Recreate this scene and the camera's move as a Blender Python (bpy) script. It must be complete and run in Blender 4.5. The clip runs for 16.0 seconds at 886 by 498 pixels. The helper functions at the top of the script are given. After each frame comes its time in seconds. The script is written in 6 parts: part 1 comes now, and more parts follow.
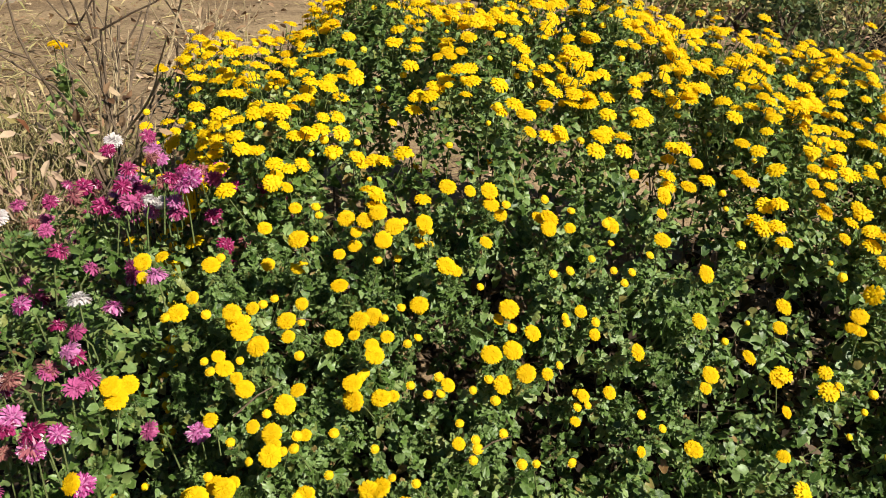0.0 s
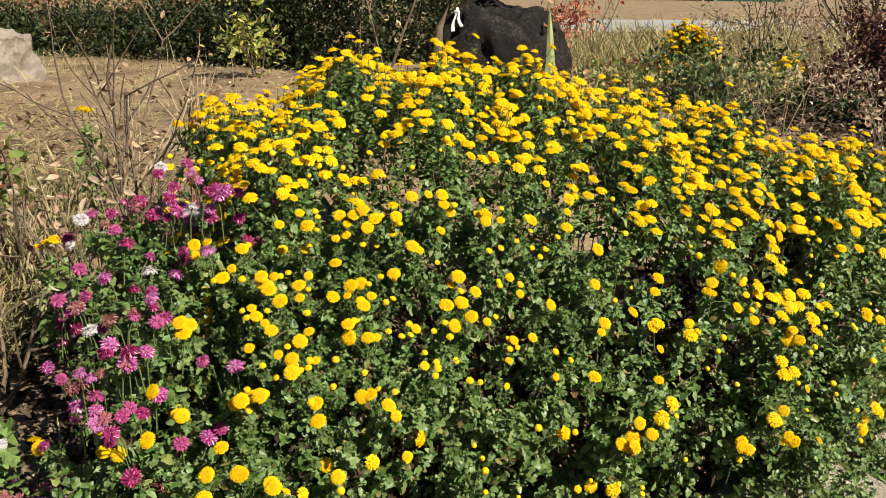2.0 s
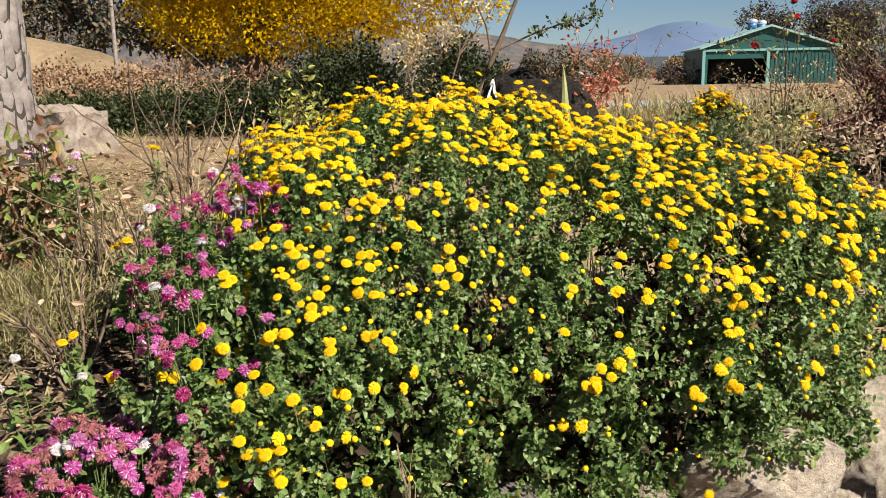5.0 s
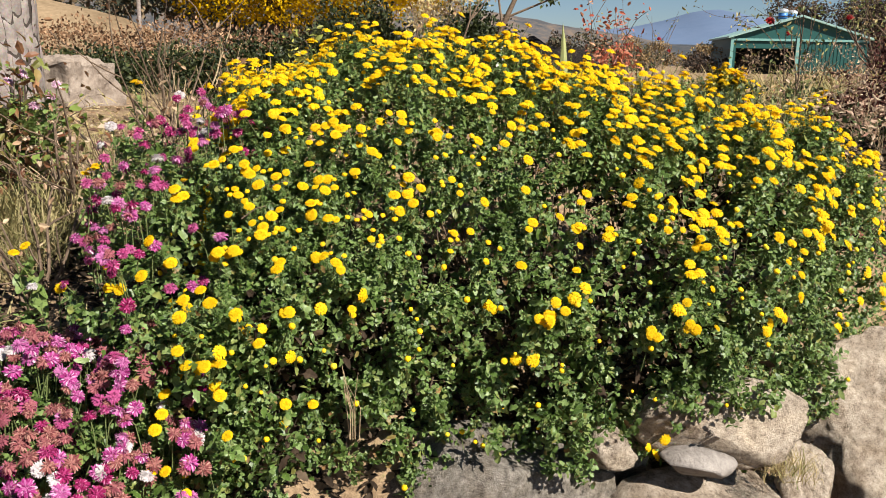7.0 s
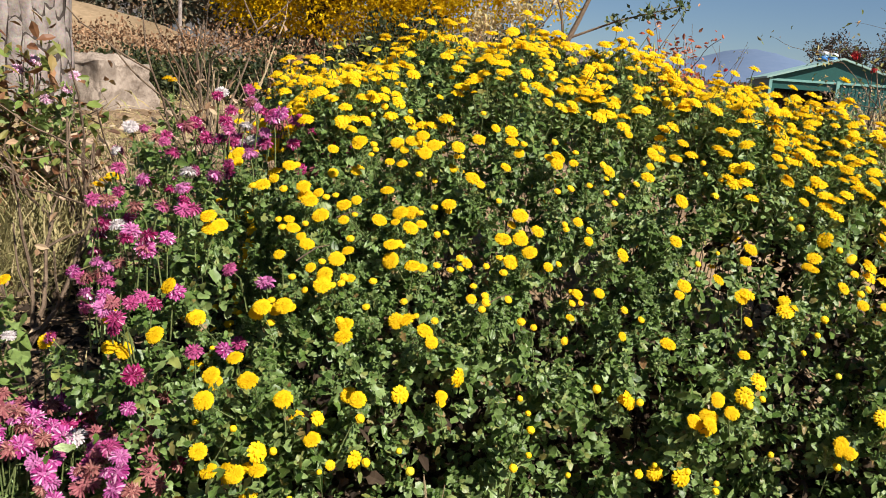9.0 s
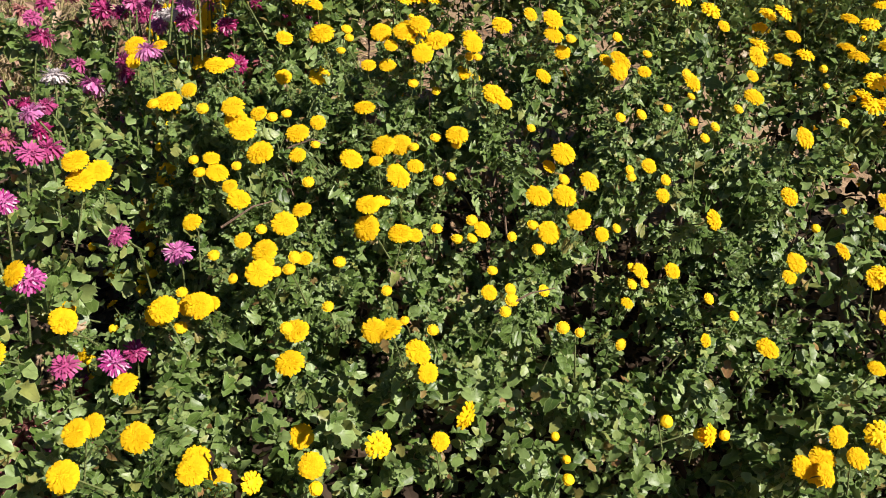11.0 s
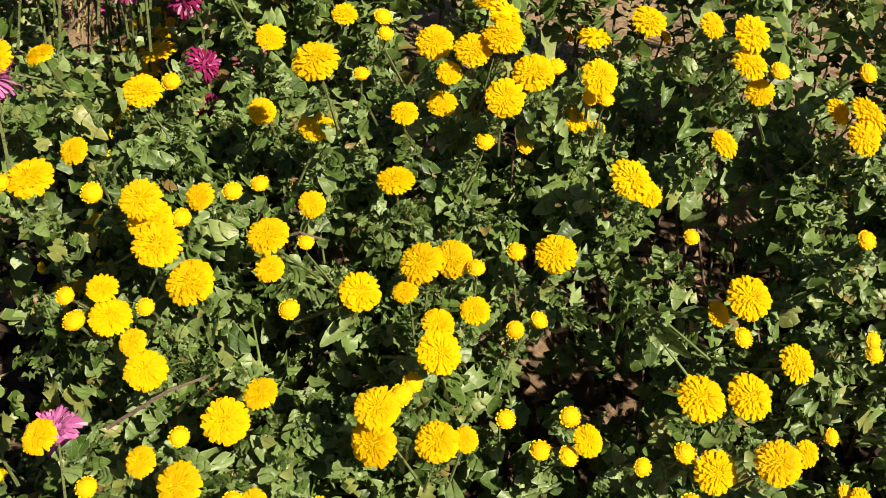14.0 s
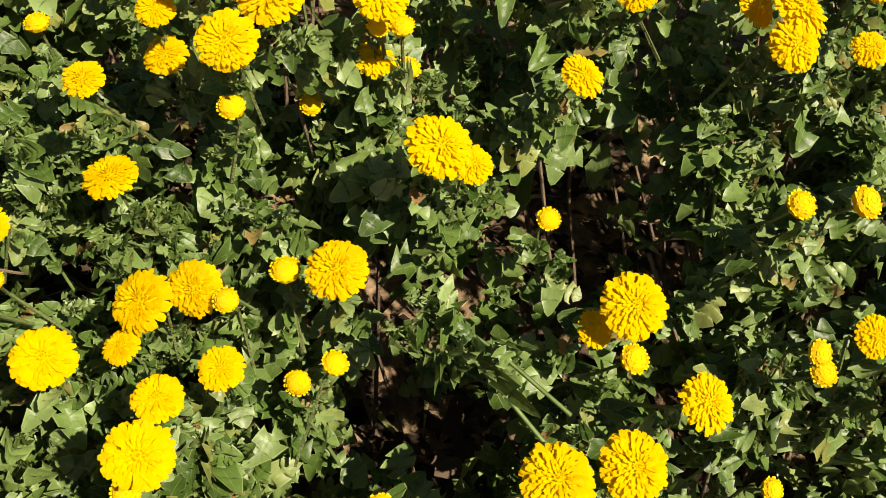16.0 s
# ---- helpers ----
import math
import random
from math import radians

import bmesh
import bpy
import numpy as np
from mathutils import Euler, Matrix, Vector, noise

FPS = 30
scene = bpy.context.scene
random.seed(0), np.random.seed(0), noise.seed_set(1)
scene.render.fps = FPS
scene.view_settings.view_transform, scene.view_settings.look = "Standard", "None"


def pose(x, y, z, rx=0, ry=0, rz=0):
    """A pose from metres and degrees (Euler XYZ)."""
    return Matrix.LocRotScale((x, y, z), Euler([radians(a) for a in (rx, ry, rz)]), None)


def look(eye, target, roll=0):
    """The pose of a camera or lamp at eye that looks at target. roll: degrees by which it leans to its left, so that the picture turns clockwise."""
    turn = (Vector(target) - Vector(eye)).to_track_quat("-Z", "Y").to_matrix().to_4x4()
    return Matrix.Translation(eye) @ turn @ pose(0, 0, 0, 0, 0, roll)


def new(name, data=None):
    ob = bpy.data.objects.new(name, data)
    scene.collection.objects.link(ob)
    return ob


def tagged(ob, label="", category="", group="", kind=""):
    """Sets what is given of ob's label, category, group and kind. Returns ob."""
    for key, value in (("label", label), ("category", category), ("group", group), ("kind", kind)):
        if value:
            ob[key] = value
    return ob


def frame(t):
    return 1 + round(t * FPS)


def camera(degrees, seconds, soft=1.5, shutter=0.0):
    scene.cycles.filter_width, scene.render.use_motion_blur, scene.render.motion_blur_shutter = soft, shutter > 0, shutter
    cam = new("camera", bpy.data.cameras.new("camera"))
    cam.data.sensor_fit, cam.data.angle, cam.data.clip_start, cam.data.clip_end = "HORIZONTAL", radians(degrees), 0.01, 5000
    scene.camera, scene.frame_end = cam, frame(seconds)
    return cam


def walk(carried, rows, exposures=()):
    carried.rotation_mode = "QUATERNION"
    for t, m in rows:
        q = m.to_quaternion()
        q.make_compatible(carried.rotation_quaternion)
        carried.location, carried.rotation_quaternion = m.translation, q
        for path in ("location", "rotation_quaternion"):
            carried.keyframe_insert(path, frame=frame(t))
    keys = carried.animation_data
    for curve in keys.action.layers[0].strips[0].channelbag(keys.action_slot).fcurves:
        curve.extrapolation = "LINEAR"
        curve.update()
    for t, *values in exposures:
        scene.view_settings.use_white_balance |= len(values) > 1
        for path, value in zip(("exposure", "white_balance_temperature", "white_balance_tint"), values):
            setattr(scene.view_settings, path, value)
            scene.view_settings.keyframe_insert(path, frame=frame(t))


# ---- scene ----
cam = camera(55.0, 16.0, soft=0.92)
PATH = [
    (0, (-0.0100, -0.1892, 1.6029), (-0.0173, 1.6536, 0.8255), 0.76),
    (0.5, (0.0164, -0.3212, 1.5861), (0.0028, 1.5660, 0.9243), 0.88),
    (1, (0.0085, -0.5036, 1.5739), (0.0311, 1.3926, 0.9384), 1.06),
    (1.5, (-0.0333, -0.6612, 1.6117), (0.0252, 1.2413, 0.9976), 0.84),
    (2, (-0.0320, -0.7310, 1.6061), (0.0645, 1.1767, 1.0132), 0.57),
    (2.5, (-0.0595, -0.8576, 1.5908), (0.0667, 1.0511, 1.0069), 0.06),
    (3, (-0.0739, -0.9785, 1.6005), (0.0750, 0.9326, 1.0298), 0.03),
    (3.2, (-0.0788, -1.0342, 1.5999), (0.0710, 0.8840, 1.0540), 0.01),
    (5.3, (0.1555, -1.2037, 1.4321), (0.0946, 0.7569, 1.0415), -0.80),
    (5.5, (0.1838, -1.2143, 1.4214), (0.1123, 0.7461, 1.0319), -0.64),
    (6, (0.2032, -1.2080, 1.3830), (0.1231, 0.7486, 0.9764), -0.16),
    (6.5, (0.2342, -1.2030, 1.3630), (0.1584, 0.7473, 0.9263), 0.60),
    (7, (0.2618, -1.1826, 1.3168), (0.1858, 0.7670, 0.8771), 1.14),
    (7.5, (0.2825, -1.1291, 1.2893), (0.1893, 0.8223, 0.8609), 1.87),
    (8, (0.2618, -1.0301, 1.2437), (0.1465, 0.9231, 0.8291), 3.12),
    (8.3, (0.2001, -0.9170, 1.2325), (0.0823, 1.0399, 0.8364), 4.00),
    (8.5, (0.1477, -0.8340, 1.2585), (0.0221, 1.1223, 0.8617), 3.94),
    (8.7, (0.0979, -0.7500, 1.2564), (-0.0360, 1.2109, 0.8863), 3.94),
    (10.8, (-0.0208, -0.1432, 1.2999), (-0.0827, 1.7124, 0.5565), 5.95),
    (11, (-0.0145, -0.0865, 1.2964), (-0.0804, 1.7654, 0.5441), 6.06),
    (11.5, (0.0002, 0.0410, 1.2937), (-0.0767, 1.8744, 0.4983), 6.39),
    (12, (0.0158, 0.1507, 1.2896), (-0.1268, 1.9612, 0.4520), 6.50),
    (12.5, (0.0307, 0.2064, 1.2937), (-0.1491, 1.9993, 0.4258), 7.67),
    (13, (0.0047, 0.2942, 1.2919), (-0.2064, 2.0638, 0.3843), 8.24),
    (13.5, (-0.0453, 0.3693, 1.3056), (-0.2579, 2.1094, 0.3428), 8.36),
    (14, (-0.0644, 0.4415, 1.3170), (-0.2734, 2.1544, 0.3060), 8.16),
    (14.5, (-0.0670, 0.5251, 1.3148), (-0.2564, 2.2202, 0.2704), 6.90),
    (15, (-0.0427, 0.5859, 1.2824), (-0.2241, 2.2608, 0.2046), 5.20),
    (15.5, (0.0026, 0.6258, 1.2477), (-0.1931, 2.2733, 0.1307), 3.15),
    (16, (0.0327, 0.6517, 1.2611), (-0.1500, 2.2778, 0.1112), 2.79),
]
walk(cam, [(t, look(eye, target, roll)) for t, eye, target, roll in PATH], [(0.0, 0.91, 6450, 6), (3.0, 0.99, 6400, 7), (5.5, 1.11, 6300, 12), (8.5, 1.07, 6300, 12), (11.0, 1.04, 6400, 18), (16.0, 0.96, 7350, 13)])

# ---- world, sun ----
SUN_DIR = Vector((0.56, -0.48, 0.665)).normalized()   # from the place towards the sun
world = bpy.data.worlds.new("world")
scene.world = world
world.use_nodes = True
wn = world.node_tree
sky = wn.nodes.new("ShaderNodeTexSky")
sky.sky_type = "NISHITA"
sky.sun_disc = False
sky.altitude = 900
sky.sun_elevation = math.asin(SUN_DIR.z)
sky.sun_rotation = math.atan2(SUN_DIR.x, SUN_DIR.y)
sky.air_density, sky.dust_density, sky.ozone_density = 1.0, 0.2, 5.0
wn.links.new(sky.outputs["Color"], wn.nodes["Background"].inputs["Color"])
wn.nodes["Background"].inputs["Strength"].default_value = 0.034
sun_data = bpy.data.lights.new("sun", "SUN")
sun_data.energy, sun_data.angle, sun_data.color = 5.0, radians(0.55), (1.0, 0.94, 0.82)
sun = new("sun", sun_data)
sun.matrix_world = look(SUN_DIR * 30, (0, 0, 0))

rng = np.random.default_rng(7)


# ---- materials ----
def mat_base(name, rough=0.7, spec=0.3):
    m = bpy.data.materials.new(name)
    m.use_nodes = True
    nt = m.node_tree
    b = nt.nodes["Principled BSDF"]
    b.inputs["Roughness"].default_value = rough
    b.inputs["Specular IOR Level"].default_value = spec
    return m, nt, b


def ramp_node(nt, stops):
    r = nt.nodes.new("ShaderNodeValToRGB")
    el = r.color_ramp.elements
    while len(el) < len(stops):
        el.new(0.5)
    for e, (p, c) in zip(el, stops):
        e.position, e.color = p, (*c, 1)
    return r


def noise_node(nt, scale, detail=5, rough=0.6, coord="Object"):
    tc = nt.nodes.new("ShaderNodeTexCoord")
    n = nt.nodes.new("ShaderNodeTexNoise")
    n.inputs["Scale"].default_value, n.inputs["Detail"].default_value, n.inputs["Roughness"].default_value = scale, detail, rough
    nt.links.new(tc.outputs[coord], n.inputs["Vector"])
    return n


def mix_node(nt, fac, a, b, mode="MIX"):
    m = nt.nodes.new("ShaderNodeMix")
    m.data_type, m.blend_type = "RGBA", mode
    for sock, val in ((m.inputs[0], fac), (m.inputs[6], a), (m.inputs[7], b)):
        if isinstance(val, bpy.types.NodeSocket):
            nt.links.new(val, sock)
        elif isinstance(val, (int, float)):
            sock.default_value = val
        else:
            sock.default_value = (*val, 1)
    return m.outputs[2]


def bump(nt, b, height, strength, dist=0.01):
    bm_ = nt.nodes.new("ShaderNodeBump")
    bm_.inputs["Strength"].default_value, bm_.inputs["Distance"].default_value = strength, dist
    nt.links.new(height, bm_.inputs["Height"])
    nt.links.new(bm_.outputs["Normal"], b.inputs["Normal"])


def plant_mat(name, stops, rough=0.5, spec=0.35, through_light=0.25, grain=60.0, grain_amt=0.35, veins=False, fade=None):
    """Leaf or petal: colour varies leaf by leaf and in patches, some light passes through."""
    m, nt, b = mat_base(name, rough, spec)
    geo = nt.nodes.new("ShaderNodeNewGeometry")
    r = ramp_node(nt, stops)
    nt.links.new(geo.outputs["Random Per Island"], r.inputs["Fac"])
    n = noise_node(nt, grain, 3)
    dark = ramp_node(nt, [(0.3, (1 - grain_amt,) * 3), (0.7, (1 + grain_amt * 0.4,) * 3)])
    nt.links.new(n.outputs["Fac"], dark.inputs["Fac"])
    col = mix_node(nt, 1.0, r.outputs["Color"], dark.outputs["Color"], "MULTIPLY")
    height = n.outputs["Fac"]
    if fade is not None:
        info = nt.nodes.new("ShaderNodeObjectInfo")
        share = ramp_node(nt, [(0.35, (0, 0, 0)), (1.0, (0.8, 0.8, 0.8))])
        nt.links.new(info.outputs["Random"], share.inputs["Fac"])
        col = mix_node(nt, share.outputs["Color"], col, fade)
    if veins:
        uv = nt.nodes.new("ShaderNodeUVMap")
        sep = nt.nodes.new("ShaderNodeSeparateXYZ")
        nt.links.new(uv.outputs["UV"], sep.inputs[0])

        def calc(op, a, c=None):
            k = nt.nodes.new("ShaderNodeMath")
            k.operation = op
            for sock, val in zip(k.inputs, (a, c)):
                if isinstance(val, bpy.types.NodeSocket):
                    nt.links.new(val, sock)
                elif val is not None:
                    sock.default_value = val
            return k.outputs[0]

        side = calc("ABSOLUTE", sep.outputs["Y"])
        rib = calc("LESS_THAN", side, 0.018)
        wave = calc("ABSOLUTE", calc("SINE", calc("MULTIPLY", calc("SUBTRACT", sep.outputs["X"], calc("MULTIPLY", side, 0.9)), 14.0)))
        branch = calc("LESS_THAN", wave, 0.11)
        vein = calc("MAXIMUM", rib, calc("MULTIPLY", branch, 0.6))
        col = mix_node(nt, calc("MULTIPLY", vein, 0.35), col, (0.21, 0.27, 0.08))
        col = mix_node(nt, calc("MULTIPLY", calc("GREATER_THAN", side, 0.355), 0.32), col, (0.34, 0.42, 0.17))
        height = calc("SUBTRACT", calc("MULTIPLY", n.outputs["Fac"], 0.5), calc("MULTIPLY", vein, 0.5))
    nt.links.new(col, b.inputs["Base Color"])
    bump(nt, b, height, 0.8 if veins else 0.4, 0.004)
    if through_light:
        t = nt.nodes.new("ShaderNodeBsdfTranslucent")
        nt.links.new(col, t.inputs["Color"])
        mx = nt.nodes.new("ShaderNodeMixShader")
        mx.inputs[0].default_value = through_light
        nt.links.new(b.outputs[0], mx.inputs[1])
        nt.links.new(t.outputs[0], mx.inputs[2])
        nt.links.new(mx.outputs[0], nt.nodes["Material Output"].inputs["Surface"])
    return m


def ground_mat(name, stops, scale=3.0, fine=60.0, rough=0.9, bump_s=0.7, bump_d=0.02):
    m, nt, b = mat_base(name, rough, 0.15)
    n1, n2 = noise_node(nt, scale, 6, 0.65), noise_node(nt, fine, 6, 0.7)
    r = ramp_node(nt, stops)
    f = nt.nodes.new("ShaderNodeMath")
    f.operation = "ADD"
    h1 = nt.nodes.new("ShaderNodeMath")
    h1.operation, h1.inputs[1].default_value = "MULTIPLY", 0.5
    h2 = nt.nodes.new("ShaderNodeMath")
    h2.operation, h2.inputs[1].default_value = "MULTIPLY", 0.5
    nt.links.new(n1.outputs["Fac"], h1.inputs[0])
    nt.links.new(n2.outputs["Fac"], h2.inputs[0])
    nt.links.new(h1.outputs[0], f.inputs[0])
    nt.links.new(h2.outputs[0], f.inputs[1])
    nt.links.new(f.outputs[0], r.inputs["Fac"])
    nt.links.new(r.outputs["Color"], b.inputs["Base Color"])
    bump(nt, b, f.outputs[0], bump_s, bump_d)
    return m


M_LEAF = plant_mat("mum_leaf", [(0.0, (0.040, 0.083, 0.012)), (0.4, (0.101, 0.172, 0.032)), (0.8, (0.212, 0.300, 0.100)), (0.965, (0.23, 0.25, 0.06)), (1.0, (0.26, 0.14, 0.055))], rough=0.44, spec=0.42, through_light=0.26, veins=True)
M_YELLOW = plant_mat("yellow_petal", [(0.0, (0.83, 0.545, 0.003)), (0.5, (0.86, 0.58, 0.004)), (1.0, (0.88, 0.61, 0.006))], rough=0.6, spec=0.15, through_light=0.42, grain=160, grain_amt=0.10)
M_BUD = plant_mat("yellow_bud", [(0.0, (0.80, 0.50, 0.003)), (0.75, (0.84, 0.56, 0.004)), (1.0, (0.66, 0.56, 0.03))], rough=0.6, spec=0.2, through_light=0.15, grain=220, grain_amt=0.2)
M_PINK = plant_mat("pink_petal", [(0.0, (0.16, 0.003, 0.045)), (0.45, (0.31, 0.012, 0.10)), (0.8, (0.50, 0.08, 0.24)), (1.0, (0.82, 0.58, 0.64))], rough=0.6, spec=0.2, through_light=0.25, grain=120, grain_amt=0.25, fade=(0.50, 0.11, 0.28))
M_PALEPINK = plant_mat("pale_pink_petal", [(0.0, (0.26, 0.014, 0.12)), (0.4, (0.42, 0.055, 0.25)), (0.7, (0.60, 0.21, 0.43)), (1.0, (0.84, 0.66, 0.72))], rough=0.6, spec=0.2, through_light=0.25, grain=120, grain_amt=0.25, fade=(0.56, 0.20, 0.42))
M_WILT = plant_mat("wilted_petal", [(0.0, (0.15, 0.035, 0.04)), (0.5, (0.32, 0.115, 0.105)), (1.0, (0.52, 0.31, 0.24))], rough=0.8, spec=0.1, through_light=0.2, grain=120, fade=(0.33, 0.09, 0.13))
M_WHITE = plant_mat("white_petal", [(0.0, (0.56, 0.48, 0.50)), (1.0, (0.70, 0.67, 0.63))], rough=0.6, spec=0.2, through_light=0.25, grain=120, grain_amt=0.1)
M_STEM = ground_mat("green_stem", [(0.3, (0.08, 0.115, 0.035)), (0.7, (0.15, 0.17, 0.06))], 20, 120, 0.7)
M_STRAW = ground_mat("dry_stalk", [(0.3, (0.24, 0.17, 0.10)), (0.7, (0.46, 0.36, 0.22))], 15, 120, 0.8)
M_TWIG = ground_mat("bare_twig", [(0.3, (0.07, 0.045, 0.03)), (0.7, (0.22, 0.16, 0.11))], 12, 90, 0.85)
M_SOIL = ground_mat("garden_soil", [(0.34, (0.07, 0.045, 0.028)), (0.46, (0.18, 0.12, 0.07)), (0.56, (0.30, 0.21, 0.125)), (0.70, (0.22, 0.19, 0.08))], 1.6, 45, 0.95, 0.9, 0.03)
M_ROCKGREY = ground_mat("pale_boulder", [(0.34, (0.11, 0.095, 0.083)), (0.5, (0.22, 0.195, 0.175)), (0.66, (0.31, 0.28, 0.25))], 2.5, 40, 0.9, 0.7, 0.02)
M_BOULDER = ground_mat("warm_grey_boulder", [(0.34, (0.13, 0.10, 0.08)), (0.5, (0.25, 0.20, 0.16)), (0.66, (0.33, 0.275, 0.225))], 2.5, 30, 0.9, 0.9, 0.03)
# dark brown rock taken down to near black to hold a shadow's tone
M_ROCKSHADE = ground_mat("shade_dark_boulder", [(0.38, (0.006, 0.005, 0.004)), (0.53, (0.016, 0.0125, 0.010)), (0.66, (0.075, 0.058, 0.046))], 4.0, 40, 0.9, 1.0, 0.04)
M_YEW = plant_mat("yew_leaf", [(0.0, (0.013, 0.020, 0.006)), (0.6, (0.030, 0.041, 0.011)), (1.0, (0.065, 0.072, 0.020))], rough=0.55, spec=0.25, through_light=0.1, grain=8)
M_BROWNLEAF = plant_mat("brown_hedge_leaf", [(0.0, (0.10, 0.05, 0.025)), (0.5, (0.27, 0.15, 0.08)), (1.0, (0.42, 0.27, 0.16))], rough=0.7, spec=0.15, through_light=0.2, grain=8)
M_GINKGO = plant_mat("ginkgo_leaf", [(0.0, (0.46, 0.28, 0.002)), (0.6, (0.54, 0.34, 0.003)), (1.0, (0.68, 0.50, 0.012))], rough=0.9, spec=0.03, through_light=0.45, grain=0.6, grain_amt=0.3)
M_RED = plant_mat("red_leaf", [(0.0, (0.30, 0.06, 0.035)), (0.5, (0.50, 0.15, 0.085)), (1.0, (0.58, 0.30, 0.17))], rough=0.6, spec=0.2, through_light=0.25, grain=15)
M_OLIVE = plant_mat("rose_leaf", [(0.0, (0.08, 0.12, 0.04)), (0.4, (0.22, 0.24, 0.08)), (0.8, (0.42, 0.34, 0.14)), (1.0, (0.46, 0.24, 0.13))], rough=0.5, spec=0.3, through_light=0.25, grain=20)
M_BARBERRY = plant_mat("barberry_leaf", [(0.0, (0.04, 0.015, 0.014)), (0.6, (0.11, 0.045, 0.035)), (1.0, (0.2, 0.09, 0.06))], rough=0.7, spec=0.1, through_light=0.15, grain=20)
M_DRYLEAF = plant_mat("dry_leaf", [(0.0, (0.14, 0.075, 0.04)), (0.5, (0.34, 0.22, 0.13)), (1.0, (0.52, 0.40, 0.26))], rough=0.8, spec=0.1, through_light=0.15, grain=40)
# near-black leaf colour that stands in for shade on soil and in gaps
M_SHADELEAF = plant_mat("shade_dark_leaf", [(0.0, (0.022, 0.015, 0.010)), (0.6, (0.05, 0.034, 0.022)), (1.0, (0.12, 0.085, 0.055))], rough=0.8, spec=0.1, through_light=0.05, grain=40)
M_GRASS = plant_mat("dry_grass", [(0.0, (0.30, 0.23, 0.10)), (0.6, (0.48, 0.38, 0.19)), (1.0, (0.22, 0.25, 0.08))], rough=0.7, spec=0.15, through_light=0.25, grain=20)
M_IRIS = plant_mat("iris_blade", [(0.0, (0.34, 0.40, 0.13)), (1.0, (0.52, 0.52, 0.24))], rough=0.5, spec=0.3, through_light=0.3, grain=10)
M_BLUSH = plant_mat("blush_petal", [(0.0, (0.62, 0.22, 0.42)), (0.5, (0.74, 0.48, 0.60)), (1.0, (0.82, 0.74, 0.76))], rough=0.6, spec=0.2, through_light=0.25, grain=60, grain_amt=0.1)
M_GREENGRASS = plant_mat("fading_grass", [(0.0, (0.17, 0.16, 0.06)), (0.5, (0.29, 0.25, 0.11)), (1.0, (0.42, 0.34, 0.18))], rough=0.7, spec=0.15, through_light=0.25, grain=20)
M_TAN = plant_mat("faded_bronze_leaf", [(0.0, (0.34, 0.20, 0.14)), (0.5, (0.52, 0.37, 0.26)), (1.0, (0.62, 0.50, 0.34))], rough=0.7, spec=0.15, through_light=0.3, grain=15)
M_PALELEAF = plant_mat("pale_autumn_leaf", [(0.0, (0.40, 0.24, 0.13)), (0.5, (0.60, 0.50, 0.22)), (1.0, (0.66, 0.54, 0.36))], rough=0.7, spec=0.15, through_light=0.35, grain=15)
M_YELLOWLEAF = plant_mat("yellowing_leaf", [(0.0, (0.16, 0.20, 0.04)), (0.5, (0.34, 0.34, 0.07)), (1.0, (0.50, 0.44, 0.10))], rough=0.5, spec=0.3, through_light=0.3, grain=20)
M_BRONZE = plant_mat("bronze_leaf", [(0.0, (0.16, 0.06, 0.03)), (0.35, (0.30, 0.15, 0.07)), (0.6, (0.20, 0.20, 0.05)), (1.0, (0.16, 0.24, 0.05))], rough=0.5, spec=0.3, through_light=0.3, grain=20)
M_DARKLEAF = plant_mat("dark_green_leaf", [(0.0, (0.035, 0.055, 0.02)), (0.6, (0.08, 0.11, 0.035)), (1.0, (0.18, 0.17, 0.06))], rough=0.5, spec=0.3, through_light=0.25, grain=15)
M_ROSE = plant_mat("red_rose", [(0.0, (0.35, 0.01, 0.015)), (1.0, (0.55, 0.03, 0.03))], rough=0.6, spec=0.2, through_light=0.2)
M_FARDARK = plant_mat("far_dark_leaf", [(0.0, (0.03, 0.028, 0.022)), (0.5, (0.07, 0.052, 0.04)), (1.0, (0.13, 0.085, 0.06))], rough=0.8, spec=0.1, through_light=0.1, grain=0.4)
M_FARGOLD = plant_mat("far_autumn_leaf", [(0.0, (0.16, 0.11, 0.06)), (0.5, (0.30, 0.20, 0.10)), (1.0, (0.40, 0.28, 0.12))], rough=0.8, spec=0.1, through_light=0.15, grain=0.4)
M_FARTREE = plant_mat("far_tree_leaf", [(0.0, (0.035, 0.045, 0.03)), (0.4, (0.09, 0.09, 0.06)), (0.75, (0.16, 0.12, 0.075)), (1.0, (0.22, 0.15, 0.085))], rough=0.8, spec=0.1, through_light=0.1, grain=0.4)


def bark_mat():
    m, nt, b = mat_base("pine_bark", 0.9, 0.15)
    n = noise_node(nt, 9, 6)
    n2 = noise_node(nt, 60, 5)
    r = ramp_node(nt, [(0.3, (0.13, 0.105, 0.092)), (0.5, (0.215, 0.182, 0.163)), (0.7, (0.30, 0.26, 0.235))])
    nt.links.new(n.outputs["Fac"], r.inputs["Fac"])
    col = mix_node(nt, 0.35, r.outputs["Color"], n2.outputs["Color"], "OVERLAY")
    nt.links.new(col, b.inputs["Base Color"])
    bump(nt, b, n2.outputs["Fac"], 0.8, 0.01)
    return m


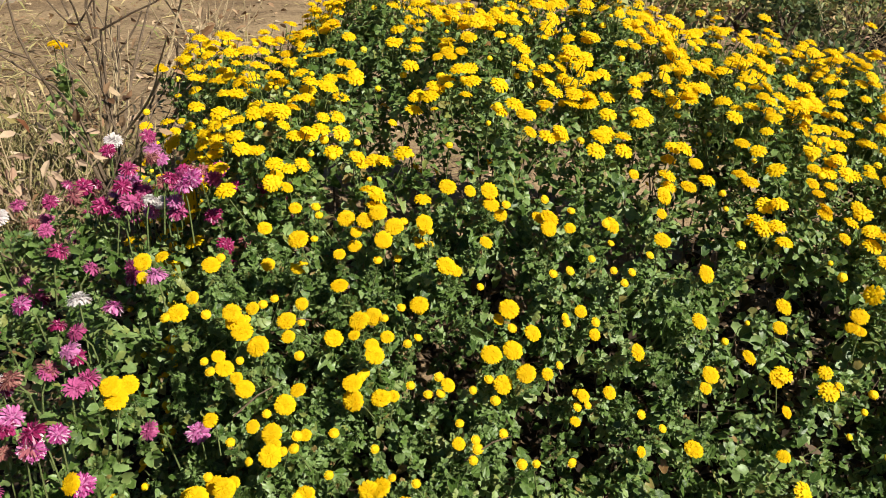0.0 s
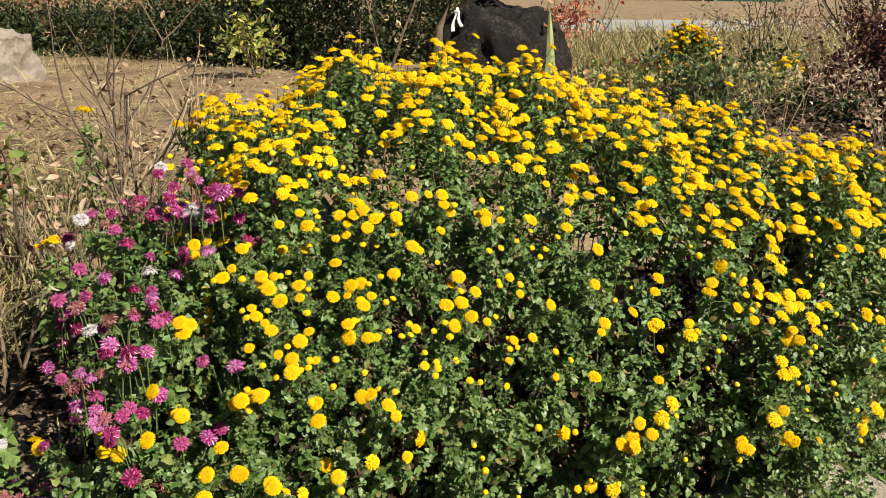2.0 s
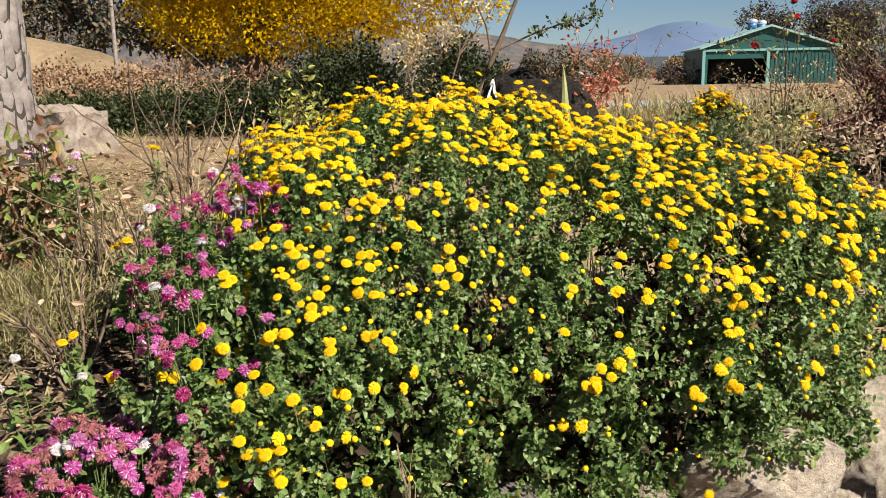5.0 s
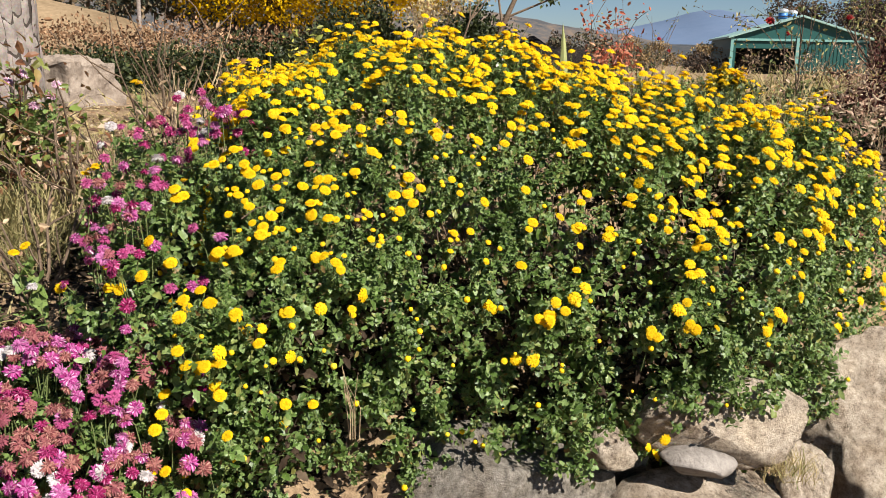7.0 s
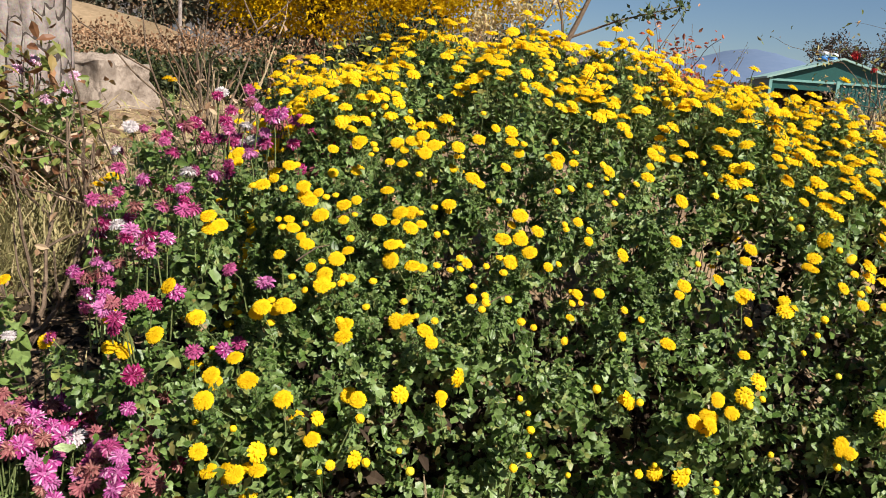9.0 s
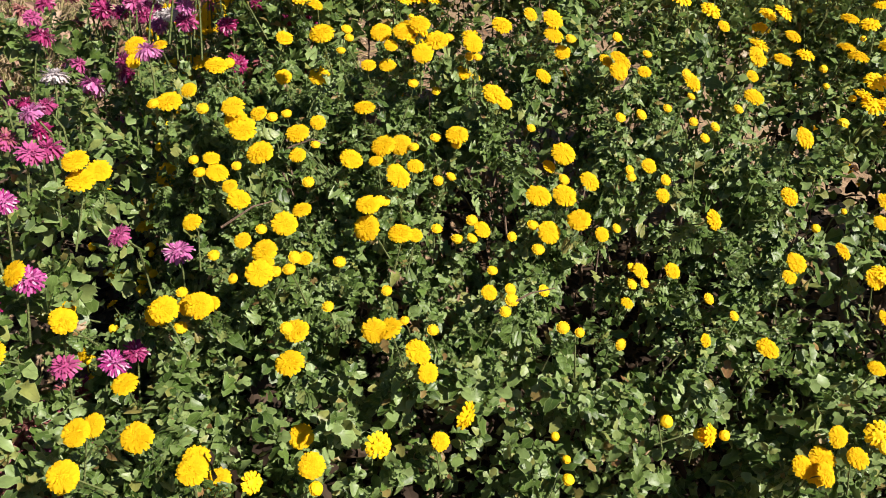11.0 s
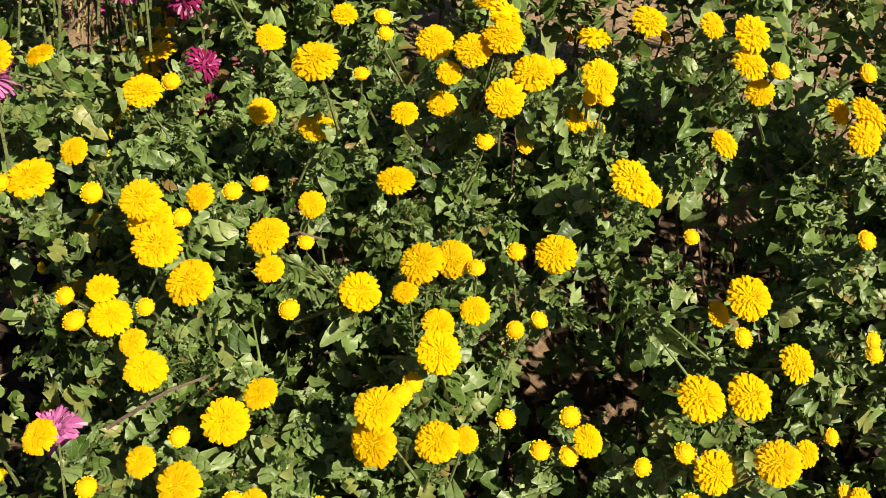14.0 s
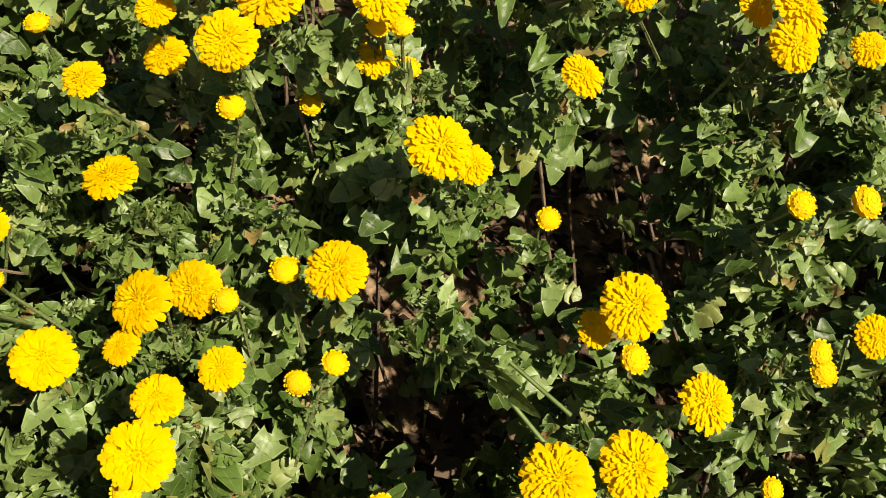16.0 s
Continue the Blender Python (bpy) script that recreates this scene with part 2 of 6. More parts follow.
def stone_mat(name, dark, mid, light):
    """Coarse weathered stone: grains, pits and large stains."""
    m, nt, b = mat_base(name, 0.92, 0.2)
    big, grain, fine = noise_node(nt, 5, 6, 0.6), noise_node(nt, 38, 9, 0.8), noise_node(nt, 210, 4, 0.7)
    tc = nt.nodes.new("ShaderNodeTexCoord")
    pits = nt.nodes.new("ShaderNodeTexVoronoi")
    pits.inputs["Scale"].default_value = 95
    nt.links.new(tc.outputs["Object"], pits.inputs["Vector"])
    r = ramp_node(nt, [(0.36, dark), (0.50, mid), (0.64, light)])
    nt.links.new(grain.outputs["Fac"], r.inputs["Fac"])
    hole = ramp_node(nt, [(0.08, (0.45, 0.42, 0.40)), (0.28, (1, 1, 1))])
    nt.links.new(pits.outputs["Distance"], hole.inputs["Fac"])
    stain = ramp_node(nt, [(0.36, (0.72, 0.66, 0.60)), (0.52, (1, 1, 1)), (0.70, (1.1, 1.06, 0.98))])
    nt.links.new(big.outputs["Fac"], stain.inputs["Fac"])
    col = mix_node(nt, 0.7, r.outputs["Color"], hole.outputs["Color"], "MULTIPLY")
    col = mix_node(nt, 1.0, col, stain.outputs["Color"], "MULTIPLY")
    nt.links.new(col, b.inputs["Base Color"])
    h = nt.nodes.new("ShaderNodeMath")
    h.operation = "ADD"
    nt.links.new(grain.outputs["Fac"], h.inputs[0])
    nt.links.new(fine.outputs["Fac"], h.inputs[1])
    bump(nt, b, h.outputs[0], 1.0, 0.010)
    return m


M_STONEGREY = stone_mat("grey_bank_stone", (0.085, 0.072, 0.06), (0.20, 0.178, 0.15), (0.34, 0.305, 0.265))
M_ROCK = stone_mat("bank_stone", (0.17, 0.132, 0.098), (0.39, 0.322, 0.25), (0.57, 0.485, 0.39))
M_BARK = bark_mat()
M_BARKGAP = ground_mat("bark_furrow", [(0.3, (0.03, 0.024, 0.02)), (0.7, (0.07, 0.055, 0.046))], 10, 60)


def paint_mat(name, col, rough=0.5, metal=0.0, spread=0.12, scale=3.0):
    m, nt, b = mat_base(name, rough, 0.4)
    b.inputs["Metallic"].default_value = metal
    n = noise_node(nt, scale, 6, 0.65)
    r = ramp_node(nt, [(0.3, tuple(c * (1 - spread) for c in col)), (0.7, tuple(min(1, c * (1 + spread)) for c in col))])
    nt.links.new(n.outputs["Fac"], r.inputs["Fac"])
    nt.links.new(r.outputs["Color"], b.inputs["Base Color"])
    return m


M_SHED = paint_mat("green_sheet_metal", (0.011, 0.070, 0.062), 0.5)
M_SHEDROOF = paint_mat("pale_green_roof", (0.26, 0.40, 0.36), 0.45)
M_SHEDTRIM = paint_mat("pale_trim", (0.16, 0.33, 0.30), 0.5)
# near-black that stands in for the shade inside the shed
M_SHEDSHADE = paint_mat("shed_opening_shade", (0.02, 0.025, 0.025), 0.8)
M_VENTBLUE = paint_mat("blue_vent", (0.05, 0.17, 0.42), 0.4)
M_STEEL = paint_mat("galvanised_steel", (0.6, 0.6, 0.6), 0.4, 0.6)
M_RIBBON = paint_mat("white_ribbon", (0.72, 0.70, 0.66), 0.6, spread=0.06)
M_CONCRETE = ground_mat("pale_concrete", [(0.3, (0.22, 0.22, 0.225)), (0.7, (0.34, 0.34, 0.335))], 0.5, 8)
M_BRICK = ground_mat("red_paver", [(0.3, (0.26, 0.10, 0.07)), (0.7, (0.44, 0.20, 0.14))], 6, 60)
M_FIELD = ground_mat("dry_field", [(0.35, (0.13, 0.09, 0.05)), (0.65, (0.28, 0.20, 0.12))], 0.2, 3)
# the blue is distance haze, put into the base colour
M_HILLHAZE = ground_mat("hill_haze_blue", [(0.3, (0.085, 0.125, 0.20)), (0.7, (0.115, 0.155, 0.235))], 0.006, 0.05)
# brown woods; the blue-grey in the darker tones is painted haze
M_HILLNEAR = ground_mat("near_hill", [(0.42, (0.045, 0.05, 0.055)), (0.5, (0.085, 0.078, 0.075)), (0.58, (0.14, 0.105, 0.08))], 0.02, 0.14)


# ---- mesh helpers ----
def leaf_uv(me, uv):
    layer = me.uv_layers.new(name="UVMap")
    idx = np.zeros(len(me.loops), dtype=int)
    me.loops.foreach_get("vertex_index", idx)
    layer.data.foreach_set("uv", np.asarray(uv, float)[idx].ravel())


def mesh_object(name, verts, faces, material, parent=None, label="", smooth=False, kind="", uv=None):
    me = bpy.data.meshes.new(name)
    me.from_pydata(np.asarray(verts, dtype=float).tolist(), [], faces.tolist() if isinstance(faces, np.ndarray) else faces)
    me.materials.append(material)
    if smooth:
        me.polygons.foreach_set("use_smooth", np.ones(len(me.polygons), dtype=bool))
    me.update()
    if uv is not None:
        leaf_uv(me, uv)
    ob = new(name, me)
    if parent is not None:
        ob.parent = parent
    return tagged(ob, label=label, kind=kind)


def part(name, bm, material, parent=None, label="", smooth=True, kind=""):
    me = bpy.data.meshes.new(name)
    bm.to_mesh(me)
    bm.free()
    me.materials.append(material)
    if smooth:
        me.polygons.foreach_set("use_smooth", np.ones(len(me.polygons), dtype=bool))
    ob = new(name, me)
    if parent is not None:
        ob.parent = parent
    return tagged(ob, label=label, kind=kind)


def thing(name, label, category, group="", at=(0, 0, 0)):
    ob = new(name)
    ob.empty_display_size = 0.1
    ob.location = at
    return tagged(ob, label=label, category=category, group=group)


def unit(a):
    return a / np.maximum(np.linalg.norm(a, axis=-1, keepdims=True), 1e-9)


def frames(axis, spin):
    """Rotation matrices whose third column is axis, turned about it by spin."""
    z = unit(np.asarray(axis, float))
    ref = np.where(np.abs(z[:, 2:3]) < 0.95, np.array([[0, 0, 1.0]]), np.array([[1.0, 0, 0]]))
    x = unit(np.cross(ref, z))
    y = np.cross(z, x)
    c, s = np.cos(spin)[:, None], np.sin(spin)[:, None]
    return np.stack([x * c + y * s, y * c - x * s, z], axis=2)


def lay(tv, tf, rot, pos, size):
    """Copies of a template, each turned, scaled and placed, as one set of vertices and faces."""
    tv, tf = np.asarray(tv, float), np.asarray(tf, int)
    size = np.asarray(size, float)
    v = tv[None] * (size[:, None, None] if size.ndim == 1 else size[:, None, :])
    v = np.einsum("nij,nkj->nki", rot, v) + pos[:, None]
    f = tf[None] + (np.arange(len(pos)) * len(tv))[:, None, None]
    return v.reshape(-1, 3), f.reshape(-1, tf.shape[1])


def merge(chunks):
    vs, fs, off = [], [], 0
    for v, f in chunks:
        vs.append(np.asarray(v, float))
        fs.append(np.asarray(f, int) + off)
        off += len(v)
    return np.concatenate(vs), np.concatenate(fs)


def tubes(paths, radii, sides=5):
    """Tapered tubes along polylines, as triangles."""
    chunks = []
    ang = np.arange(sides) * 2 * math.pi / sides
    ring = np.stack([np.cos(ang), np.sin(ang)], 1)
    for p, r in zip(paths, radii):
        p = np.asarray(p, float)
        r = np.broadcast_to(np.asarray(r, float), (len(p),))
        d = unit(np.gradient(p, axis=0))
        rot = frames(d, np.zeros(len(p)))
        v = p[:, None] + (rot[:, None, :, 0] * ring[None, :, 0:1] + rot[:, None, :, 1] * ring[None, :, 1:2]) * r[:, None, None]
        f = []
        for i in range(len(p) - 1):
            for j in range(sides):
                a, b = i * sides + j, i * sides + (j + 1) % sides
                c, e = a + sides, b + sides
                f += [(a, b, e), (a, e, c)]
        chunks.append((v.reshape(-1, 3), np.array(f)))
    return merge(chunks)


def leaf_template(teeth):
    """A lobed chrysanthemum leaf about 1 long: rounded lobes with shallow teeth, cupped along the midrib, ruffled at the rim."""
    if teeth:
        mid = [0, 0.13, 0.22, 0.32, 0.39, 0.46, 0.57, 0.68, 0.73, 0.86, 1.02]
        rim = [(0, 0.012), (0.13, 0.03), (0.16, 0.22), (0.30, 0.27), (0.39, 0.12), (0.44, 0.34), (0.56, 0.42), (0.69, 0.36), (0.70, 0.17), (0.84, 0.33), (0.99, 0.12)]
    else:
        mid = [0, 0.22, 0.42, 0.64, 1.0]
        rim = [(0, 0.02), (0.20, 0.25), (0.41, 0.18), (0.62, 0.38), (0.95, 0.17)]
    n = len(mid)
    f = []
    for sgn in (0, 1):
        for k in range(n - 1):
            a, b, p, q = k, k + 1, n + sgn * n + k, n + sgn * n + k + 1
            tri = [(a, p, q), (a, q, b)] if k else [(a, q, b)]
            f += [t if sgn else t[::-1] for t in tri]
    v = np.array([(m, 0) for m in mid] + rim + [(u, -w) for u, w in rim])
    z = 0.85 * np.abs(v[:, 1]) - 1.8 * v[:, 1] ** 2 - 0.30 * v[:, 0] ** 2 + (0.13 if teeth else 0.09) * np.sin(v[:, 0] * 24 + 0.6) * np.abs(v[:, 1]) / 0.3
    return np.column_stack([v[:, 0], v[:, 1], z]), np.array(f)


LEAF_FINE, LEAF_PLAIN = leaf_template(True), leaf_template(False)


def rim_uv(template):
    """Length along the leaf, and 0 on the midrib to 0.4 on the rim."""
    v = template[0]
    n = len(v) // 3
    return np.column_stack([v[:, 0], np.concatenate([np.zeros(n), np.full(n, 0.4), np.full(n, -0.4)])])


FINE_UV, PLAIN_UV = rim_uv(LEAF_FINE), rim_uv(LEAF_PLAIN)


def shoots(pos, axis, length, per=11, leaf=0.044, fine=False, rnd=rng):
    """Leafy shoots: at each place a stem along axis that ends there, with leaves spiralled round it."""
    n = len(pos)
    k = np.tile(np.linspace(0.0, 1.0, per) ** 0.75, (n, 1)) + rnd.normal(0, 0.03, (n, per))
    k = np.clip(k, 0, 1)
    rot = frames(axis, rnd.uniform(0, 6.28, n))
    ang = np.arange(per) * 2.4 + rnd.normal(0, 0.35, (n, per))
    elev = np.radians(2 + 66 * k ** 1.4) + rnd.normal(0, 0.22, (n, per))
    out = np.stack([np.cos(ang) * np.cos(elev), np.sin(ang) * np.cos(elev), np.sin(elev)], -1)
    up = np.stack([-np.cos(ang) * np.sin(elev), -np.sin(ang) * np.sin(elev), np.cos(elev)], -1)
    sidev = np.cross(up, out)
    local = np.stack([out, sidev, up], -1)
    r = np.einsum("nij,npjk->npik", rot, local)
    base = pos[:, None] - unit(axis)[:, None] * (length[:, None] * (1 - k))[..., None]
    size = leaf * (1.2 - 0.72 * k ** 1.6) * rnd.uniform(0.75, 1.2, (n, per))
    tv, tf = LEAF_FINE if fine else LEAF_PLAIN
    m = n * per
    bend = np.stack([rnd.normal(-0.10, 0.38, m), rnd.normal(0, 0.8, m), rnd.normal(0.1, 1.0, m)], 1)
    shape = np.stack([tv[:, 0] ** 2, tv[:, 0] * tv[:, 1], tv[:, 1] ** 2], 1)
    v = np.repeat(tv[None], m, 0)
    v[:, :, 2] += bend @ shape.T
    v = np.einsum("nij,nkj->nki", r.reshape(-1, 3, 3), v * size.ravel()[:, None, None]) + base.reshape(-1, 1, 3)
    f = tf[None] + (np.arange(m) * len(tv))[:, None, None]
    return v.reshape(-1, 3), f.reshape(-1, 3)


def petal(length, width, cup, n=3):
    """A spoon-shaped petal along x, 1 in the units given."""
    u = np.linspace(0, 1, n + 1)
    w = width * np.array([0.45, 0.95, 1.0, 0.55])[: n + 1] if n == 3 else width * np.array([0.4, 1.0, 0.6])
    z = cup * u ** 2
    left = np.column_stack([u * length, w / 2, z + 0.12 * w])
    right = np.column_stack([u * length, -w / 2, z + 0.12 * w])
    v = np.concatenate([left, right])
    f = []
    for i in range(n):
        a, b, c, d = i, i + 1, n + 1 + i, n + 2 + i
        f += [(a, c, d), (a, d, b)]
    return v, np.array(f)


def bloom_mesh(rings, dome, seed, droop=0.0, ragged=0.15, steps=3):
    """A double flower, about 1 in radius, facing +z. rings: (count, length, width, lift degrees, root radius)."""
    r = np.random.default_rng(seed)
    chunks = []
    for count, length, width, lift, root in rings:
        a = np.arange(count) * 2 * math.pi / count + r.uniform(0, 6.28) + r.normal(0, 0.07, count)
        el = np.radians(lift) + r.normal(0, 0.09 + ragged * 0.4, count) - droop * r.uniform(0, 1, count)
        out = np.stack([np.cos(a) * np.cos(el), np.sin(a) * np.cos(el), np.sin(el)], -1)
        up = np.stack([-np.cos(a) * np.sin(el), -np.sin(a) * np.sin(el), np.cos(el)], -1)
        rot = np.stack([out, np.cross(up, out), up], -1)
        pos = np.stack([np.cos(a) * root, np.sin(a) * root, np.full(count, dome * (1 - (root * 1.4) ** 2))], -1)
        tv, tf = petal(length, width, -0.10 * length if lift < 40 else 0.05, steps if length > 0.28 else 2)
        chunks.append(lay(tv, tf, rot, pos, r.uniform(1 - ragged, 1 + ragged * 0.5, count)))
    return merge(chunks)


def dome_mesh(radius, height, rings=5, seg=14, dimple=0.0):
    v, f = [(0, 0, height * (1 - dimple))], []
    for i in range(1, rings + 1):
        t = i / rings * math.pi * 0.62
        for j in range(seg):
            a = 2 * math.pi * (j + 0.5 * (i % 2)) / seg
            w = 1 + (0.05 if j % 2 else -0.03) * (i / rings)
            v.append((radius * math.sin(t) * math.cos(a) * w, radius * math.sin(t) * math.sin(a) * w, height * math.cos(t)))
    for j in range(seg):
        f.append((0, 1 + j, 1 + (j + 1) % seg))
    for i in range(rings - 1):
        for j in range(seg):
            a, b = 1 + i * seg + j, 1 + i * seg + (j + 1) % seg
            f += [(a, a + seg, b + seg), (a, b + seg, b)]
    return np.array(v, float), np.array(f)


# ---- the ground ----
def lin(x, xs, ys):
    return np.interp(x, xs, ys)


def ground_z(x, y):
    f = lin(x, [-3, -1, -0.3, 0.1, 0.6, 1.2, 1.7, 3.0], [0.5, 0.45, 0.55, 0.86, 0.95, 1.28, 1.5, 1.9])
    steep = lin(x, [-1.2, -0.2, 0.1], [0.9, 0.6, 0.10])
    low = np.clip((y - f + 0.05) / steep, 0, 1)
    low = low * low * (3 - 2 * low) * lin(x, [-1.2, 0, 0.3], [0.45, 0.30, 0.26])
    bank = lin(y - f, [0.0, 1.6, 3.0, 12, 40, 100, 400], [0.0, 0.44, 0.50, 0.42, 0.1, -0.15, -0.5])
    bank = np.where(y < f, 0, bank)
    hollow = 0.20 * np.exp(-((y - f - 0.06) / 0.22) ** 2) * np.clip((x - 0.1) / 0.3, 0, 1) * np.clip((2.4 - x) / 0.4, 0, 1)
    bank = bank - hollow
    wave = 0.02 * np.sin(x * 3.1 + y * 1.7) + 0.012 * np.sin(x * 7.3 - y * 5.1)
    low = low - 0.16 * np.clip((f - y) / 0.3 + 0.3, 0, 1) * lin(x, [-0.6, 0.2], [0.3, 1.0])
    return low + bank * lin(x, [-1.2, 0, 0.3], [0.8, 1.0, 1.08]) + wave * np.clip(6 / np.maximum(np.abs(y), 6), 0, 1)


gx = np.concatenate([-np.geomspace(3000, 3.2, 30), np.arange(-3.0, 3.6, 0.06), np.geomspace(3.8, 3000, 30)])
gy = np.concatenate([-np.geomspace(3000, 1.2, 22), np.arange(-1.0, 4.0, 0.06), np.geomspace(4.1, 5000, 50)])
GX, GY = np.meshgrid(gx, gy)
GV = np.stack([GX, GY, ground_z(GX, GY)], -1).reshape(-1, 3)
ii, jj = np.meshgrid(np.arange(len(gy) - 1), np.arange(len(gx) - 1), indexing="ij")
i0 = (ii * len(gx) + jj).ravel()
GF = np.stack([i0, i0 + 1, i0 + len(gx) + 1, i0 + len(gx)], 1)
tagged(mesh_object("ground", GV, GF, M_SOIL, smooth=True), "bare dry garden soil with straw and moss patches", "ground", kind="structure")


# ---- rocks ----
def rock(name, label, at, size, seed, material=M_ROCK, turn=0.0, tilt=0.0, cuts=13, rough=0.055, detail=4, group="", top=9.0, face=None):
    r = np.random.default_rng(seed)
    bm = bmesh.new()
    bmesh.ops.create_icosphere(bm, subdivisions=detail, radius=1.0)
    co = np.array([v.co[:] for v in bm.verts])
    for _ in range(cuts):
        n = unit(r.normal(size=(1, 3)))[0]
        d = r.uniform(0.48, 0.82)
        over = np.maximum(co @ n - d, 0)
        co = co - over[:, None] * n * 0.97
    if face is not None:
        n = unit(np.array([face[:3]], float))[0]
        co = co - np.maximum(co @ n - face[3], 0)[:, None] * n * 0.97
    co[:, 2] = np.where(co[:, 2] > top, top + 0.12 * (co[:, 2] - top), co[:, 2])
    off = r.uniform(0, 50, 3)
    for v, c in zip(bm.verts, co):
        p = Vector(c)
        q = p + Vector(off)
        v.co = p * (1 + rough * 2.2 * noise.noise(q * 1.6) + rough * 1.2 * noise.noise(q * 4) + rough * 0.7 * noise.noise(q * 10) + rough * 0.4 * noise.noise(q * 24))
        v.co = Vector((v.co.x * size[0], v.co.y * size[1], v.co.z * size[2]))
    ob = part(name, bm, material)
    ob.matrix_world = pose(*at, tilt, 0, turn)
    return tagged(ob, label, "rock", group)


BANK = "stones of the bank"
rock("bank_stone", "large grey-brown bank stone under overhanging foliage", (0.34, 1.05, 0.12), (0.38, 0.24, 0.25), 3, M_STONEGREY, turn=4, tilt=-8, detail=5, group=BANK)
rock("bank_stone", "broad grey-brown slab with a rounded underside", (0.985, 1.10, 0.325), (0.27, 0.17, 0.115), 5, M_ROCK, turn=11, tilt=6, detail=5, cuts=4, rough=0.035, group=BANK, face=(0.05, -0.88, 0.47, 0.5))
rock("bank_stone", "flat oblong grey stone wedged in the bank", (0.88, 1.0, 0.245), (0.115, 0.075, 0.042), 8, M_ROCKGREY, turn=6, rough=0.02, cuts=8, group=BANK)
rock("bank_stone", "big pale boulder in the bank, split by a cleft", (1.79, 1.50, 0.10), (0.52, 0.36, 0.46), 13, turn=-4, detail=6, rough=0.05, cuts=6, group=BANK, face=(0.05, -0.75, 0.66, 0.55))
rock("bank_stone", "lower half of the split boulder", (1.235, 1.10, 0.06), (0.10, 0.09, 0.21), 12, turn=5, tilt=-8, detail=5, cuts=6, group=BANK, face=(0.1, -0.75, 0.65, 0.55))
rock("bank_stone", "tan stone low in the bank", (0.98, 1.06, 0.06), (0.34, 0.15, 0.15), 14, turn=10, group=BANK)
rock("bank_stone", "small tan stone beside the plant roots", (0.655, 1.0, 0.265), (0.095, 0.08, 0.075), 17, turn=12, group=BANK)
rock("bank_stone", "broad tan stone at the foot of the bank", (0.70, 0.98, -0.02), (0.18, 0.13, 0.16), 19, turn=-5, group=BANK)
rock("bank_stone", "small angular stone under the grass tuft", (1.06, 1.04, 0.285), (0.06, 0.05, 0.038), 23, group=BANK)
rock("bank_stone", "brown shaded stone under the leaves", (-0.12, 0.98, 0.02), (0.22, 0.16, 0.20), 29, turn=12, group=BANK)
rock("bank_stone", "tan stone set back under the foliage", (1.34, 1.62, 0.20), (0.22, 0.16, 0.18), 33, turn=40, group=BANK)
rock("bank_stone", "shaded brown stone behind the gap", (0.62, 1.24, 0.12), (0.24, 0.12, 0.18), 36, turn=-20, group=BANK)
rock("bank_stone", "tan stone at the foot of the big stone", (0.02, 0.88, -0.10), (0.24, 0.14, 0.14), 38, turn=15, group=BANK)
rock("bank_stone", "pale stone at the end of the bank", (2.30, 2.0, 0.18), (0.34, 0.28, 0.34), 31, group=BANK)
rock("boulder", "large pale grey boulder with a flat top", (-3.40, 6.2, 0.80), (0.86, 0.5, 0.80), 49, M_BOULDER, turn=-8, tilt=0, top=0.48, cuts=8, detail=6, rough=0.075)
# this boulder's shade is in its material; nothing here shadows it
rock("boulder", "large dark brown boulder behind the flowers, shade put into its colour", (0.88, 7.2, 0.86), (0.62, 0.5, 0.70), 57, M_ROCKSHADE, turn=6, detail=5, rough=0.09, cuts=0, top=0.78)


# ---- the chrysanthemum mounds ----
PROF_D = np.array([0.16, 0.06, 0.0, 0.03, 0.12, 0.22, 0.32, 0.50, 0.75])
PROF_F = np.array([-0.08, 0.12, 0.36, 0.47, 0.58, 0.69, 0.78, 0.87, 0.915])


